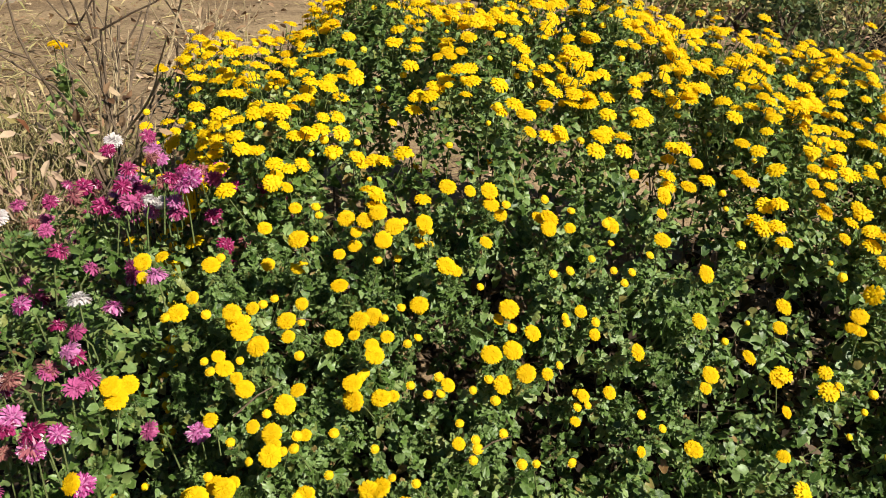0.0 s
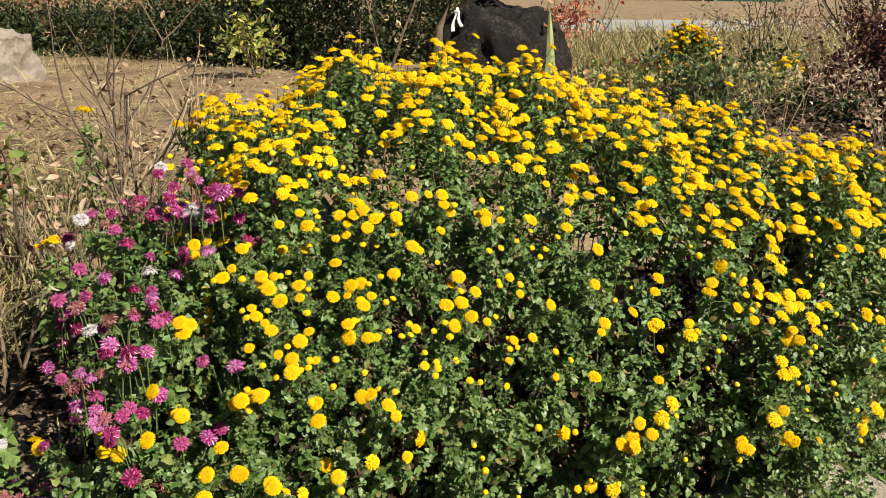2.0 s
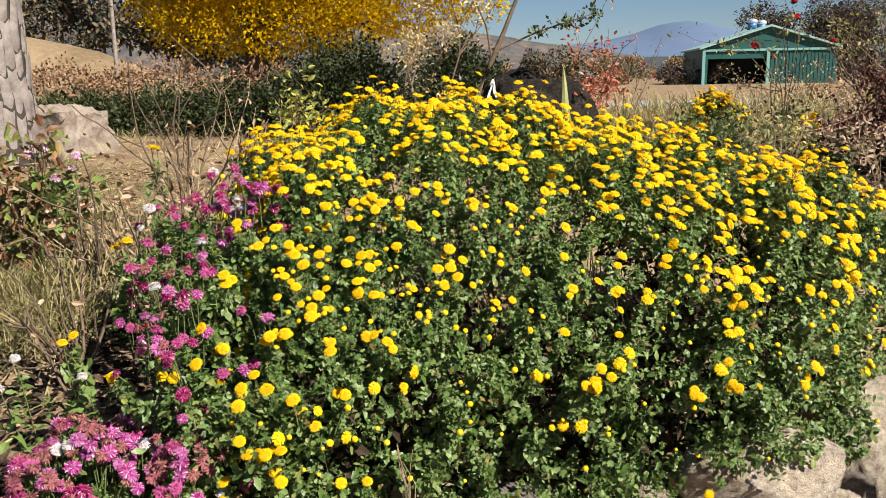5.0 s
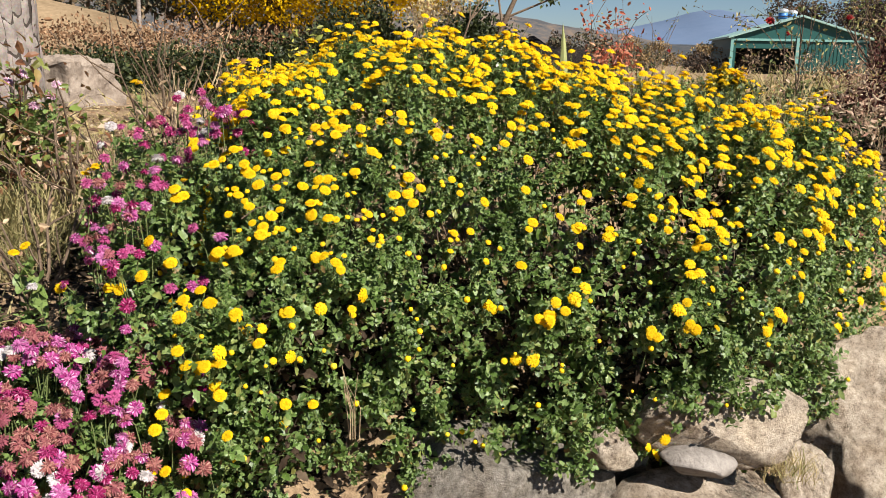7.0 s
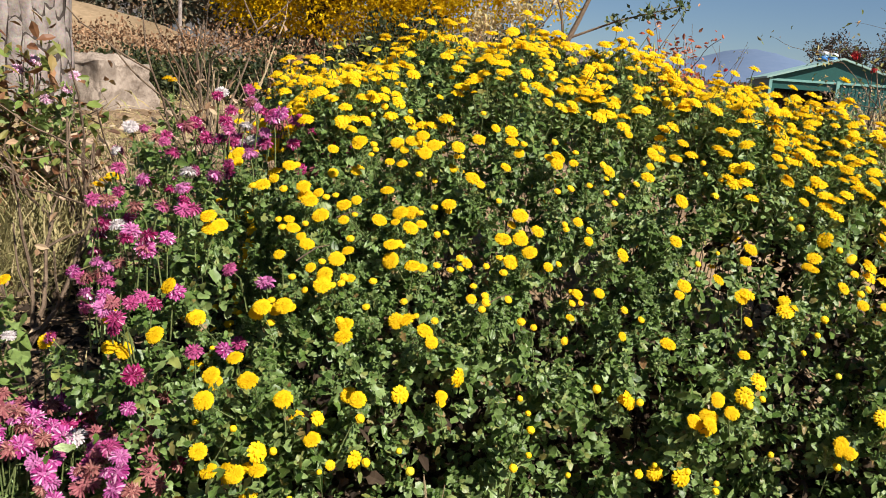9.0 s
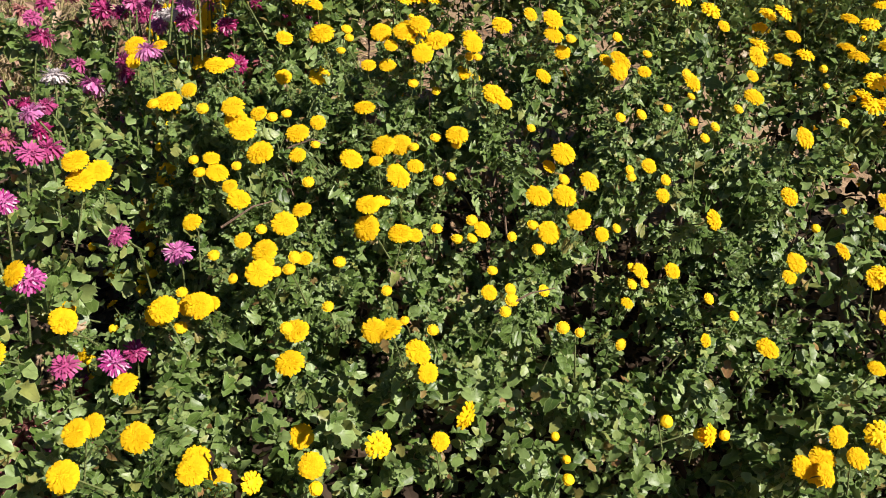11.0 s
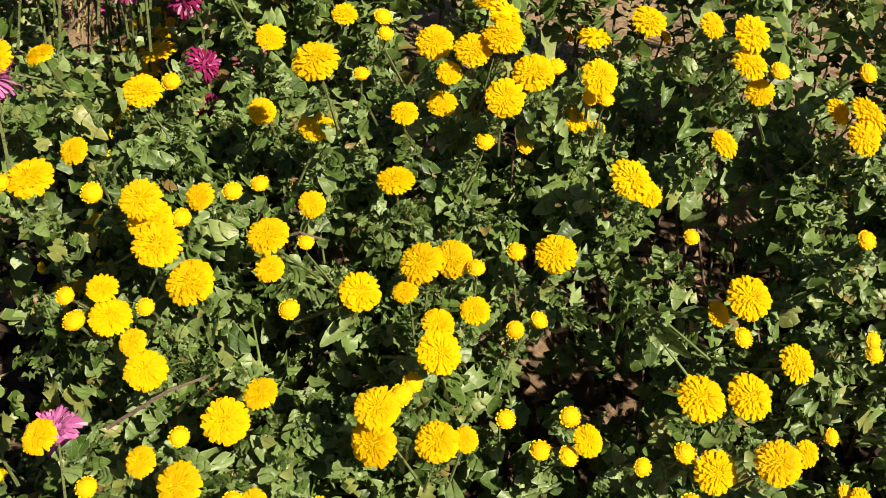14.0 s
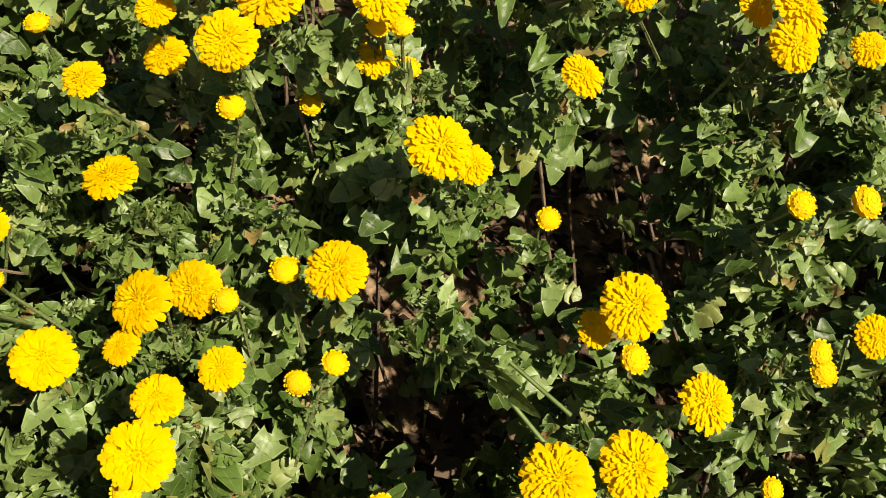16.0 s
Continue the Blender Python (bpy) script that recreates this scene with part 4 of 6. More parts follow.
def make_foliage(form, owner, count, inner, seed, weight=None, leaf=0.031, near_test=None, shoot_data=None, blooms=None):
    r = np.random.default_rng(seed)
    x, s = form.scatter(count, weight, r)
    p, n = form.at(x, s)
    axis = unit(n * 0.75 + UP * 0.65 + SUN_V * 0.15 + r.normal(0, 0.30, p.shape))
    p = p - n * (0.085 * r.uniform(0, 1, (count, 1)) ** 1.3)
    pocket = np.sin(p[:, 0] * 37 + p[:, 2] * 23) + np.sin(p[:, 2] * 41 - p[:, 1] * 31 + p[:, 0] * 11) + np.sin(p[:, 1] * 47 - p[:, 0] * 19)
    p = p - n * (0.075 * np.clip(pocket - 0.35, 0, 1.3) * (1 + 1.4 * np.clip((0.9 - p[:, 2]) / 0.3, 0, 1)))[:, None]
    if near_test is not None:
        for cx0, cy0, cz0, wide, deep in SHADED_GAPS:
            d2 = ((p - np.array([cx0, cy0, cz0])) ** 2).sum(1)
            p = p - n * (deep * np.exp(-d2 / (2 * wide ** 2)))[:, None]
    p = give_way(p, n, blooms, 0.036)
    chunks, kinds = [], []
    far = np.ones(count, bool)
    if near_test is not None:
        k = np.flatnonzero(near_test(p))
        pick = k[:290]
        far[pick] = False
        place_parts("leafy_shoot", shoot_data, owner, p[pick], frames(axis[pick], r.uniform(0, 6.28, len(pick))), r.uniform(0.8, 1.15, len(pick)), seed)
        fine = np.zeros(count, bool)
        fine[k[290:]] = True
        far &= ~fine
        if fine.any():
            chunks.append(shoots(p[fine], axis[fine], r.uniform(0.035, 0.065, fine.sum()), 15, leaf * 0.51, True, r))
            kinds.append(True)
    chunks.append(shoots(p[far], axis[far], r.uniform(0.032, 0.06, far.sum()), 11, leaf * 0.58, False, r))
    kinds.append(False)
    x, s = form.scatter(inner, lambda g, t: np.where(t > 0.8, 0.2, np.where(g[..., 2] < 0.95, 2.2, np.where(g[..., 0] > 0.35, 1.8, 1.0))), r)
    q, n = form.at(x, s)
    q = give_way(q - n * r.uniform(0.075, 0.17, (inner, 1)), n, blooms, 0.06)
    grow = unit(n * 0.6 + UP * 0.7 + r.normal(0, 0.4, q.shape))
    close = near_test(q + UP * 0.12) if near_test is not None else np.zeros(inner, bool)
    for pick, fine_leaf in ((close, True), (~close, False)):
        if pick.any():
            chunks.append(shoots(q[pick], grow[pick], r.uniform(0.06, 0.12, pick.sum()), 7, leaf * (0.60 if fine_leaf else 0.66), fine_leaf, r))
            kinds.append(fine_leaf)
    v, f = merge(chunks)
    uv = np.concatenate([np.tile(FINE_UV, (len(c) // len(LEAF_FINE[0]), 1)) if fine_leaf else np.tile(PLAIN_UV, (len(c) // len(LEAF_PLAIN[0]), 1)) for fine_leaf, (c, _) in zip(kinds, chunks)])
    mesh_object("foliage", v, f, M_LEAF, owner, "grey-green lobed leaves", smooth=True, kind="stuff", uv=uv)


SHOOT_DATA = []
for k in range(10):
    rk = np.random.default_rng(100 + k)
    v1, f1 = shoots(np.zeros((1, 3)), np.array([[0, 0, 1.0]]), np.array([rk.uniform(0.045, 0.07)]), 20, 0.0160, True, rk)
    v2, f2 = tubes([[(0, 0, -0.10), (rk.normal(0, 0.005), rk.normal(0, 0.005), -0.05), (0, 0, 0)]], [[0.0013, 0.0012, 0.0008]], 4)
    SHOOT_DATA.append(mesh_data("leafy_shoot", merge([(v1, f1), (v2, f2)]), M_LEAF, True))
    leaf_uv(SHOOT_DATA[-1], np.concatenate([np.tile(FINE_UV, (len(v1) // len(LEAF_FINE[0]), 1)), np.full((len(v2), 2), 0.3)]))

def shoot_weight(g, s):
    """Shoots stand thick on the lit shoulder and thin out behind the crest."""
    shoulder = (g[..., 0] > -0.5) & (g[..., 0] < 0.5) & (g[..., 1] < 1.2) & (g[..., 2] > 0.75)
    return np.where(s > 0.84, 0.25, 1.0) * np.where(shoulder, 1.25, 1.0)


make_foliage(yellow_form, yellow, 6400, 3000, 21, shoot_weight, near_test=near_zone, shoot_data=SHOOT_DATA, blooms=np.array(LARGE + MEDIUM + BUDS + PINK_NEAR))

BLOOM_DATA = [mesh_data("flower_head", flower_template(BLOOM_RINGS, 200 + k), M_YELLOW, True) for k in range(7)]
BUD_RINGS = [(22, 0.40, 0.26, 30, 0.70), (19, 0.34, 0.23, 48, 0.58), (15, 0.28, 0.19, 60, 0.43), (9, 0.20, 0.15, 72, 0.24)]
BUD_DATA = [mesh_data("bud", merge([bloom_mesh(BUD_RINGS, 0.44, 240 + k, ragged=0.08, steps=2), dome_mesh(0.95, 0.60, 5, 16, 0.12)]), M_BUD, True) for k in range(3)]

r4 = np.random.default_rng(44)


def stand(rows, name, datas, radius, spread, seed):
    """Blooms or buds at known places on the yellow plant. Returns their places and facings."""
    p = np.array(rows, float)
    u = np.clip((p[:, 0:1] + 0.1) * 0.9, -0.35, 0.7)
    ax = unit(np.concatenate([u, np.full((len(p), 1), -0.62), np.full((len(p), 1), 0.74)], 1) + SUN_V * 0.25 + r4.normal(0, 0.20, p.shape))
    place_parts(name, datas, yellow, p, frames(ax, r4.uniform(0, 6.28, len(p))), radius * r4.uniform(1 - spread, 1 + spread, len(p)), seed)
    return p, ax


near_sets = [stand(LARGE, "flower_head", BLOOM_DATA, 0.0154, 0.10, 1), stand(MEDIUM, "flower_head", BLOOM_DATA, 0.0108, 0.12, 2),
             stand(BUDS, "bud", BUD_DATA, 0.0069, 0.15, 3), stand(BLOOMS_LOW, "flower_head", BLOOM_DATA, 0.0155, 0.1, 4)]
sx, ss = [], []
for a, q in SPRAYS_LEFT + SPRAYS_RIGHT:
    k = 1 + r4.poisson(1.2)
    sx += list(a + r4.normal(0, 0.016, k))
    ss += list(q + r4.normal(0, 0.008, k))
sp, sn = yellow_form.at(np.array(sx), np.array(ss))
sax = facing(sn, r4, high=sp[:, 2])
sp = sp + sax * r4.uniform(-0.004, 0.014, (len(sp), 1))
place_parts("flower_head", BLOOM_DATA, yellow, sp, frames(sax, r4.uniform(0, 6.28, len(sp))), r4.uniform(0.012, 0.0165, len(sp)), 6)
NEARPOS, NEARAX = np.concatenate([n[0] for n in near_sets] + [sp]), np.concatenate([n[1] for n in near_sets] + [sax])


def CLEAR(x, s):
    """The part of the shoulder where every bloom is already placed."""
    return (x > -0.46) & (x < 0.46) & (s > 0.20) & (s < 0.41)


r5 = np.random.default_rng(55)


def bloom_weight(g, s):
    """Blooms crowd on the crest and thin out down the shaded front."""
    z = np.clip((g[..., 2] - 0.45) / 0.75, 0, 1)
    return 0.085 * np.clip((g[..., 2] - 0.42) / 0.12, 0.1, 1) + z ** 1.9 * (1 - 0.25 * np.clip((g[..., 0] - 0.3) / 0.5, 0, 1) * (g[..., 2] < 1.0)) * (s < 0.97)


cx, cs = yellow_form.scatter(700, bloom_weight, r5)
bx, bs = [], []
for a, b in zip(cx, cs):
    k = 1 + r5.poisson(1.5)
    bx += list(a + r5.normal(0, 0.022, k))
    bs += list(b + r5.normal(0, 0.011, k))
bx, bs = np.array(bx), np.array(bs)
bp, bn = yellow_form.at(bx, bs)
keep = ~CLEAR(bx, bs)
bp, bn = bp[keep], bn[keep]
baxis = facing(bn, r5, high=bp[:, 2])
bpos = bp + baxis * r5.uniform(-0.012, 0.018, (len(bp), 1))
bsize = r5.choice([0.0178, 0.0158, 0.013, 0.009], len(bp), p=[0.42, 0.3, 0.17, 0.11])
cr = np.flatnonzero((bp[:, 2] > 1.12) & (r5.uniform(size=len(bp)) < 0.22))
lift = r5.uniform(0.015, 0.07, len(cr))
bpos[cr] += UP * lift[:, None]
tall, tall_up = bpos[cr] - UP * 0.03, lift
tv1, tf1 = shoots(tall, unit(UP + r5.normal(0, 0.15, tall.shape)), tall_up + 0.08, 13, 0.0185, True, r5)
mesh_object("upper_foliage", tv1, tf1, M_LEAF, yellow, "leafy tips standing above the mound", smooth=True, kind="stuff", uv=np.tile(FINE_UV, (len(tv1) // len(LEAF_FINE[0]), 1)))
PLAIN_BLOOM = merge([bloom_mesh(PLAIN_RINGS, 0.32, 5, steps=2), dome_mesh(0.66, 0.36, 2, 8)])
mesh_object("blossom", *lay(*PLAIN_BLOOM, frames(baxis, r5.uniform(0, 6.28, len(bp))), bpos, bsize), M_YELLOW, yellow, "crowded small yellow blooms", kind="stuff")


def bud_weight(g, s):
    z = np.clip((g[..., 2] - 0.3) / 0.6, 0, 1)
    return (0.12 + z) * (s < 0.9)


ux, us = yellow_form.scatter(760, bud_weight, r5)
open_side = ~CLEAR(ux, us)
ux, us = ux[open_side], us[open_side]
up_, un = yellow_form.at(ux, us)
uaxis = facing(un, r5, 0.5, 0.6, 0.7)
upos = up_ + uaxis * r5.uniform(-0.015, 0.008, (len(up_), 1))
mesh_object("bud_scatter", *lay(*dome_mesh(1, 0.85, 3, 10), frames(uaxis, np.zeros(len(up_))), upos, r5.uniform(0.0045, 0.009, len(up_))), M_BUD, yellow, "half-open yellow buds", kind="stuff")

# stalks under the blooms
allp, alla = np.concatenate([bpos, upos, NEARPOS]), np.concatenate([baxis, uaxis, NEARAX])
paths = []
for p, a in zip(allp, alla):
    foot = p - a * 0.045 - UP * 0.02 + r5.normal(0, 0.012, 3)
    paths.append([p, p - a * 0.02, foot])
mesh_object("stalk_tangle", *tubes(paths, [[0.0009, 0.0009, 0.0012]] * len(paths), 4), M_STEM, yellow, "thin green flower stalks", kind="stuff")
# leaves close under the blooms
under = NEARPOS - NEARAX * 0.024 - UP * 0.008
for tag, pick, fine_leaf in (("near", near_zone(NEARPOS + UP * 0.1), True), ("far", ~near_zone(NEARPOS + UP * 0.1), False)):
    cv, cf = shoots(under[pick], unit(NEARAX[pick] + r5.normal(0, 0.2, under[pick].shape)), np.full(pick.sum(), 0.055), 14 if fine_leaf else 11, 0.0165 if fine_leaf else 0.022, fine_leaf, r5)
    tpl = LEAF_FINE if fine_leaf else LEAF_PLAIN
    mesh_object("bloom_foliage", cv, cf, M_LEAF, yellow, "small leaves under the blooms", smooth=True, kind="stuff", uv=np.tile(FINE_UV if fine_leaf else PLAIN_UV, (len(cv) // len(tpl[0]), 1)))
# woody stems inside, and dark leaves that stand in for shade
paths = []
for _ in range(90):
    x = r5.uniform(-0.5, 1.45)
    s = r5.uniform(0.25, 0.9)
    tip, nn = yellow_form.at(np.array([x]), np.array([s]))
    tip = tip[0] - nn[0] * 0.06
    rt = np.array([x * 0.8 + 0.08 + r5.normal(0, 0.06), 0.55 * tip[1] + 0.62 + r5.normal(0, 0.08), 0])
    rt[2] = ground_z(rt[0], rt[1]) - 0.02
    m = (tip + rt) / 2 + r5.normal(0, 0.05, 3) + UP * 0.05
    paths.append([rt, m, tip])
# near-black leaves fill the gaps so that they read as deep shade
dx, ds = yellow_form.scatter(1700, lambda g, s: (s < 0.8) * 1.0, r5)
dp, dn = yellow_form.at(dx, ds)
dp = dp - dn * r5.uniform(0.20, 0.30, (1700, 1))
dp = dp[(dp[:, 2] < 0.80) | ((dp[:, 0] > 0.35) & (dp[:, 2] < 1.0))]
mesh_object("withered_leaves", *shoots(dp, unit(UP + r5.normal(0, 0.6, dp.shape)), np.full(len(dp), 0.10), 7, 0.027, False, r5), M_SHADELEAF, yellow, "dark withered leaves deep inside the plant", kind="stuff")
mesh_object("stem_tangle", *tubes(paths, [[0.003, 0.002, 0.0012]] * len(paths), 5), M_TWIG, yellow, "thin woody brown stems", kind="stuff")


hang = np.array([(0.53, 0.86, 0.315), (0.57, 0.86, 0.345), (0.64, 0.86, 0.37), (0.144, 0.86, 0.256), (0.175, 0.86, 0.23), (0.09, 0.86, 0.33), (-0.02, 0.84, 0.26), (0.51, 0.86, 0.37), (0.12, 0.85, 0.29), (1.32, 1.25, 0.39), (0.30, 0.80, 0.42), (0.33, 0.84, 0.36), (0.47, 0.83, 0.40), (1.0, 0.98, 0.43), (1.1, 1.02, 0.45), (1.25, 1.12, 0.45), (0.8, 0.92, 0.44), (0.55, 0.85, 0.33)])
hang = np.repeat(hang, 4, 0) + r5.normal(0, 0.02, (72, 3))
hv, hf = shoots(hang, unit(np.tile([[0.0, -0.8, 0.1]], (72, 1)) + r5.normal(0, 0.45, (72, 3))), np.full(72, 0.09), 18, 0.0185, False, r5)
mesh_object("hanging_foliage", hv, hf, M_LEAF, yellow, "leafy sprigs hanging over the stones", smooth=True, kind="stuff", uv=np.tile(PLAIN_UV, (len(hv) // len(LEAF_PLAIN[0]), 1)))


dry = thing("dry_stalks", "bunch of dry straw stalks sticking out of the foliage", "dead stems")
paths = []
for k in range(9):
    t0 = np.array([-0.02 + r5.normal(0, 0.008), 0.70 + r5.normal(0, 0.008), 0.42])
    paths.append([t0, t0 + (r5.normal(0, 0.004), -0.005, 0.08), t0 + (r5.normal(-0.008, 0.010), -0.012, r5.uniform(0.12, 0.19))])
for q in paths:
    mesh_object("straw", *tubes([q], [[0.0013, 0.0011, 0.0006]], 5), M_STRAW, dry)
for at, to in (((-0.30, 0.80, 0.93), (-0.25, 0.84, 0.955)), ((-0.265, 0.955, 0.985), (-0.215, 0.965, 0.995)), ((0.02, 0.79, 0.87), (0.085, 0.80, 0.905))):
    tw = thing("dry_twig", "thin bare dry twig among the leaves", "twig")
    m = (np.array(at) + np.array(to)) / 2 + (0.006, 0, 0.01)
    mesh_object("twig", *tubes([[at, m, to]], [[0.0014, 0.0011, 0.0007]], 5), M_TWIG, tw)


# ----- the pink plant -----
RAGGED_RINGS = [(26, 0.56, 0.17, -55, 0.38), (28, 0.56, 0.165, -28, 0.37), (26, 0.52, 0.16, 0, 0.32), (21, 0.47, 0.15, 28, 0.24), (14, 0.38, 0.13, 50, 0.16), (8, 0.26, 0.11, 72, 0.07)]
PINK_DATA = [mesh_data("flower_head", flower_template(RAGGED_RINGS, 300 + k, 0.26, (0.3, 0.25), droop=0.55, ragged=0.28, steps=2), M_PINK) for k in range(6)]
PALE_DATA = [mesh_data("flower_head", flower_template(RAGGED_RINGS, 310 + k, 0.26, (0.3, 0.25), droop=0.55, ragged=0.28, steps=2), M_PALEPINK) for k in range(5)]
WILT_DATA = [mesh_data("wilted_flower", flower_template(RAGGED_RINGS, 330 + k, 0.25, (0.3, 0.2), droop=1.4, ragged=0.5, steps=2), M_WILT) for k in range(3)]
BLUSH_DATA = [mesh_data("flower_head", flower_template(RAGGED_RINGS, 360 + k, 0.2, (0.3, 0.2), droop=0.3, ragged=0.2, steps=2), M_BLUSH) for k in range(2)]
WHITE_DATA = [mesh_data("white_flower", flower_template(RAGGED_RINGS, 350 + k, 0.18, (0.3, 0.2), droop=0.3, ragged=0.2, steps=2), M_WHITE) for k in range(2)]


def pink_plant(label, form, shoots_n, inner, loose, spots, extra, wilt, white, seed, datas_pink, size):
    ob = thing("chrysanthemum_bush", label, "flower bush")
    make_foliage(form, ob, shoots_n, inner, seed, leaf=0.032, blooms=np.array(extra) if extra else None)
    r6 = np.random.default_rng(seed + 1)
    qx, qs = form.scatter(loose, lambda g, s: (0.5 + np.clip((g[..., 2] - 0.3), 0, 1)) * (s < 0.8), r6)
    sx0, ss0 = np.array([a for a, _ in spots]), np.array([q for _, q in spots])
    qx, qs = np.concatenate([qx, sx0, sx0 + r6.normal(0.0, 0.022, len(sx0))]), np.concatenate([qs, ss0, ss0 + r6.normal(0, 0.02, len(sx0))])
    qp, qn = form.at(qx, qs)
    if extra:
        shy = (qp[:, 1] < 1.08) & ((qp[:, 0] > -0.475) | ((qp[:, 0] > -0.62) & (qp[:, 1] > 0.95) & (r6.uniform(size=len(qp)) < 0.5)))
        qp, qn = qp[~shy], qn[~shy]
        lone = np.array(extra) + np.array([0.018, -0.014, 0.004])
        back = np.stack([r6.uniform(-0.60, -0.40, 22), r6.uniform(1.10, 1.24, 22), np.zeros(22)], 1)
        back[:, 2] = 1.10 + 0.4 * (back[:, 1] - 1.10) + r6.normal(0.02, 0.02, 22)
        qp, qn = np.concatenate([qp, back, lone]), np.concatenate([qn, np.tile([[0, -0.5, 0.8]], (len(lone) + 22, 1))])
    qa = facing(qn, r6, 0.3, 0.5, 0.6, 0.4)
    qpos = qp + qa * r6.uniform(-0.008, 0.016, (len(qp), 1))
    u = r6.uniform(size=len(qp))
    u[len(u) - len(extra):] = 0.5
    pick = np.where(u < wilt, 1, np.where(u > 1 - white, 2, 0))
    for code, nm, datas in ((0, "flower_head", datas_pink), (1, "wilted_flower", WILT_DATA), (2, "white_flower", WHITE_DATA)):
        k = np.flatnonzero(pick == code)
        place_parts(nm, datas, ob, qpos[k], frames(qa[k], r6.uniform(0, 6.28, len(k))), r6.uniform(0.8, 1.15, len(k)) * size, code)
    paths = [[p, p - a * 0.03, p - a * 0.05 - UP * 0.05] for p, a in zip(qpos, qa)]
    mesh_object("stalk_tangle", *tubes(paths, [[0.0014, 0.0014, 0.0018]] * len(paths), 4), M_STEM, ob, "thin green flower stalks", kind="stuff")


pink_plant("magenta chrysanthemums with a few white ones, beside the yellow mound", pink_form, 560, 220, 130, PINK_BLOOMS, PINK_NEAR, 0.18, 0.13, 33, PINK_DATA + PALE_DATA[:2], 0.0200)
pink_plant("low pink chrysanthemums, many of them wilted brown", low_pink_form, 420, 140, 520, PINK_LOW, [], 0.50, 0.08, 37, PALE_DATA + PALE_DATA + PINK_DATA[:5], 0.0225)


def daisy_sprig(name, label, at, tips, datas, size, seed):
    """A few flowers on a leafy sprig."""
    ob = thing(name, label, "flower")
    r = np.random.default_rng(seed)
    root = np.array([at[0], at[1], float(ground_z(np.array(at[0]), np.array(at[1]))) - 0.02])
    tips = np.array(tips, float)
    for t in tips:
        mesh_object("stem", *tubes([[root, (root + t) / 2 + r.normal(0, 0.015, 3), t]], [[0.003, 0.002, 0.0014]], 5), M_STEM, ob)
    lp = np.concatenate([t + (root - t) * q + r.normal(0, 0.02, 3) for t in tips for q in (0.1, 0.25, 0.4, 0.6)]).reshape(-1, 3)
    mesh_object("foliage", *shoots(lp, unit(UP + r.normal(0, 0.3, lp.shape)), np.full(len(lp), 0.09), 11, 0.036, False, r), M_LEAF, ob, kind="stuff")
    place_parts("flower_head", datas, ob, tips, frames(unit(UP + SUN_V * 0.4 + r.normal(0, 0.25, tips.shape)), r.uniform(0, 6, len(tips))), r.uniform(0.9, 1.1, len(tips)) * size, seed)


daisy_sprig("yellow_flower_sprig", "two yellow blooms on a stray leafy sprig", (-0.80, 0.86), [(-0.83, 0.787, 0.851), (-0.855, 0.78, 0.835), (-0.76, 0.8, 0.74)], BLOOM_DATA, 0.0145, 1)
daisy_sprig("white_daisy", "small white daisies low over the soil", (-0.90, 0.80), [(-0.97, 0.77, 0.80), (-0.80, 0.75, 0.76), (-0.99, 0.72, 0.74)], WHITE_DATA, 0.016, 2)


daisy_sprig("pink_daisy", "pale pink flowers standing over bronze leaves", (-1.36, 1.9), [(-1.279, 1.912, 1.192), (-1.337, 1.848, 1.117), (-1.366, 1.843, 1.230), (-1.30, 1.90, 1.15), (-1.43, 1.86, 1.20)], BLUSH_DATA, 0.026, 3)
daisy_sprig("yellow_flower_sprig", "yellow blooms on a tall stray sprig", (-1.05, 2.15), [(-1.10, 2.18, 1.20), (-1.075, 2.17, 1.195)], BLOOM_DATA, 0.021, 4)
daisy_sprig("yellow_flower_sprig", "three yellow blooms low beside the dead stems", (-0.92, 1.45), [(-0.97, 1.47, 0.945), (-0.995, 1.48, 0.93), (-0.94, 1.45, 0.96)], BLOOM_DATA, 0.018, 5)


# ---- foliage clouds, twigs and trees ----
LEAF_OVAL = (np.array([(0, 0, 0), (0.22, 0.17, 0.05), (0.6, 0.22, 0.05), (1, 0, -0.14), (0.6, -0.22, 0.05), (0.22, -0.17, 0.05), (0.5, 0, -0.02)]), np.array([(0, 6, 1), (1, 6, 2), (2, 6, 3), (3, 6, 4), (4, 6, 5), (5, 6, 0)]))
LEAF_CARD = (np.array([(0, 0, 0), (0.45, 0.28, 0.06), (1, 0, -0.05), (0.45, -0.28, 0.06)]), np.array([(0, 3, 1), (1, 3, 2)]))


def cloud(blobs, count, leaf, seed, shell=0.75, flat=0.0):
    """Leaves over and inside a group of ellipsoids ((x, y, z), (rx, ry, rz)), with an uneven outline."""
    r = np.random.default_rng(seed)
    vol = np.array([b[1][0] * b[1][2] + b[1][0] * b[1][1] for b in blobs])
    pick = r.choice(len(blobs), count, p=vol / vol.sum())
    c = np.array([b[0] for b in blobs], float)[pick]
    rad = np.array([b[1] for b in blobs], float)[pick]
    d = unit(r.normal(size=(count, 3)))
    lump = 1 + 0.10 * np.sin(d[:, 0] * 9 + pick) + 0.10 * np.sin(d[:, 2] * 11 + d[:, 1] * 7 + pick * 2) + 0.06 * np.sin(d[:, 1] * 23 + d[:, 0] * 19)
    k = r.uniform(shell, 1.05, count) * lump
    p = c + d * rad * k[:, None]
    ax = unit(d * 0.6 + r.normal(0, 0.6, d.shape))
    rot = frames(ax, r.uniform(0, 6.28, count))
    rot = rot[:, :, [2, 0, 1]]
    return lay(*LEAF_CARD, rot, p, leaf * r.uniform(0.6, 1.3, count))


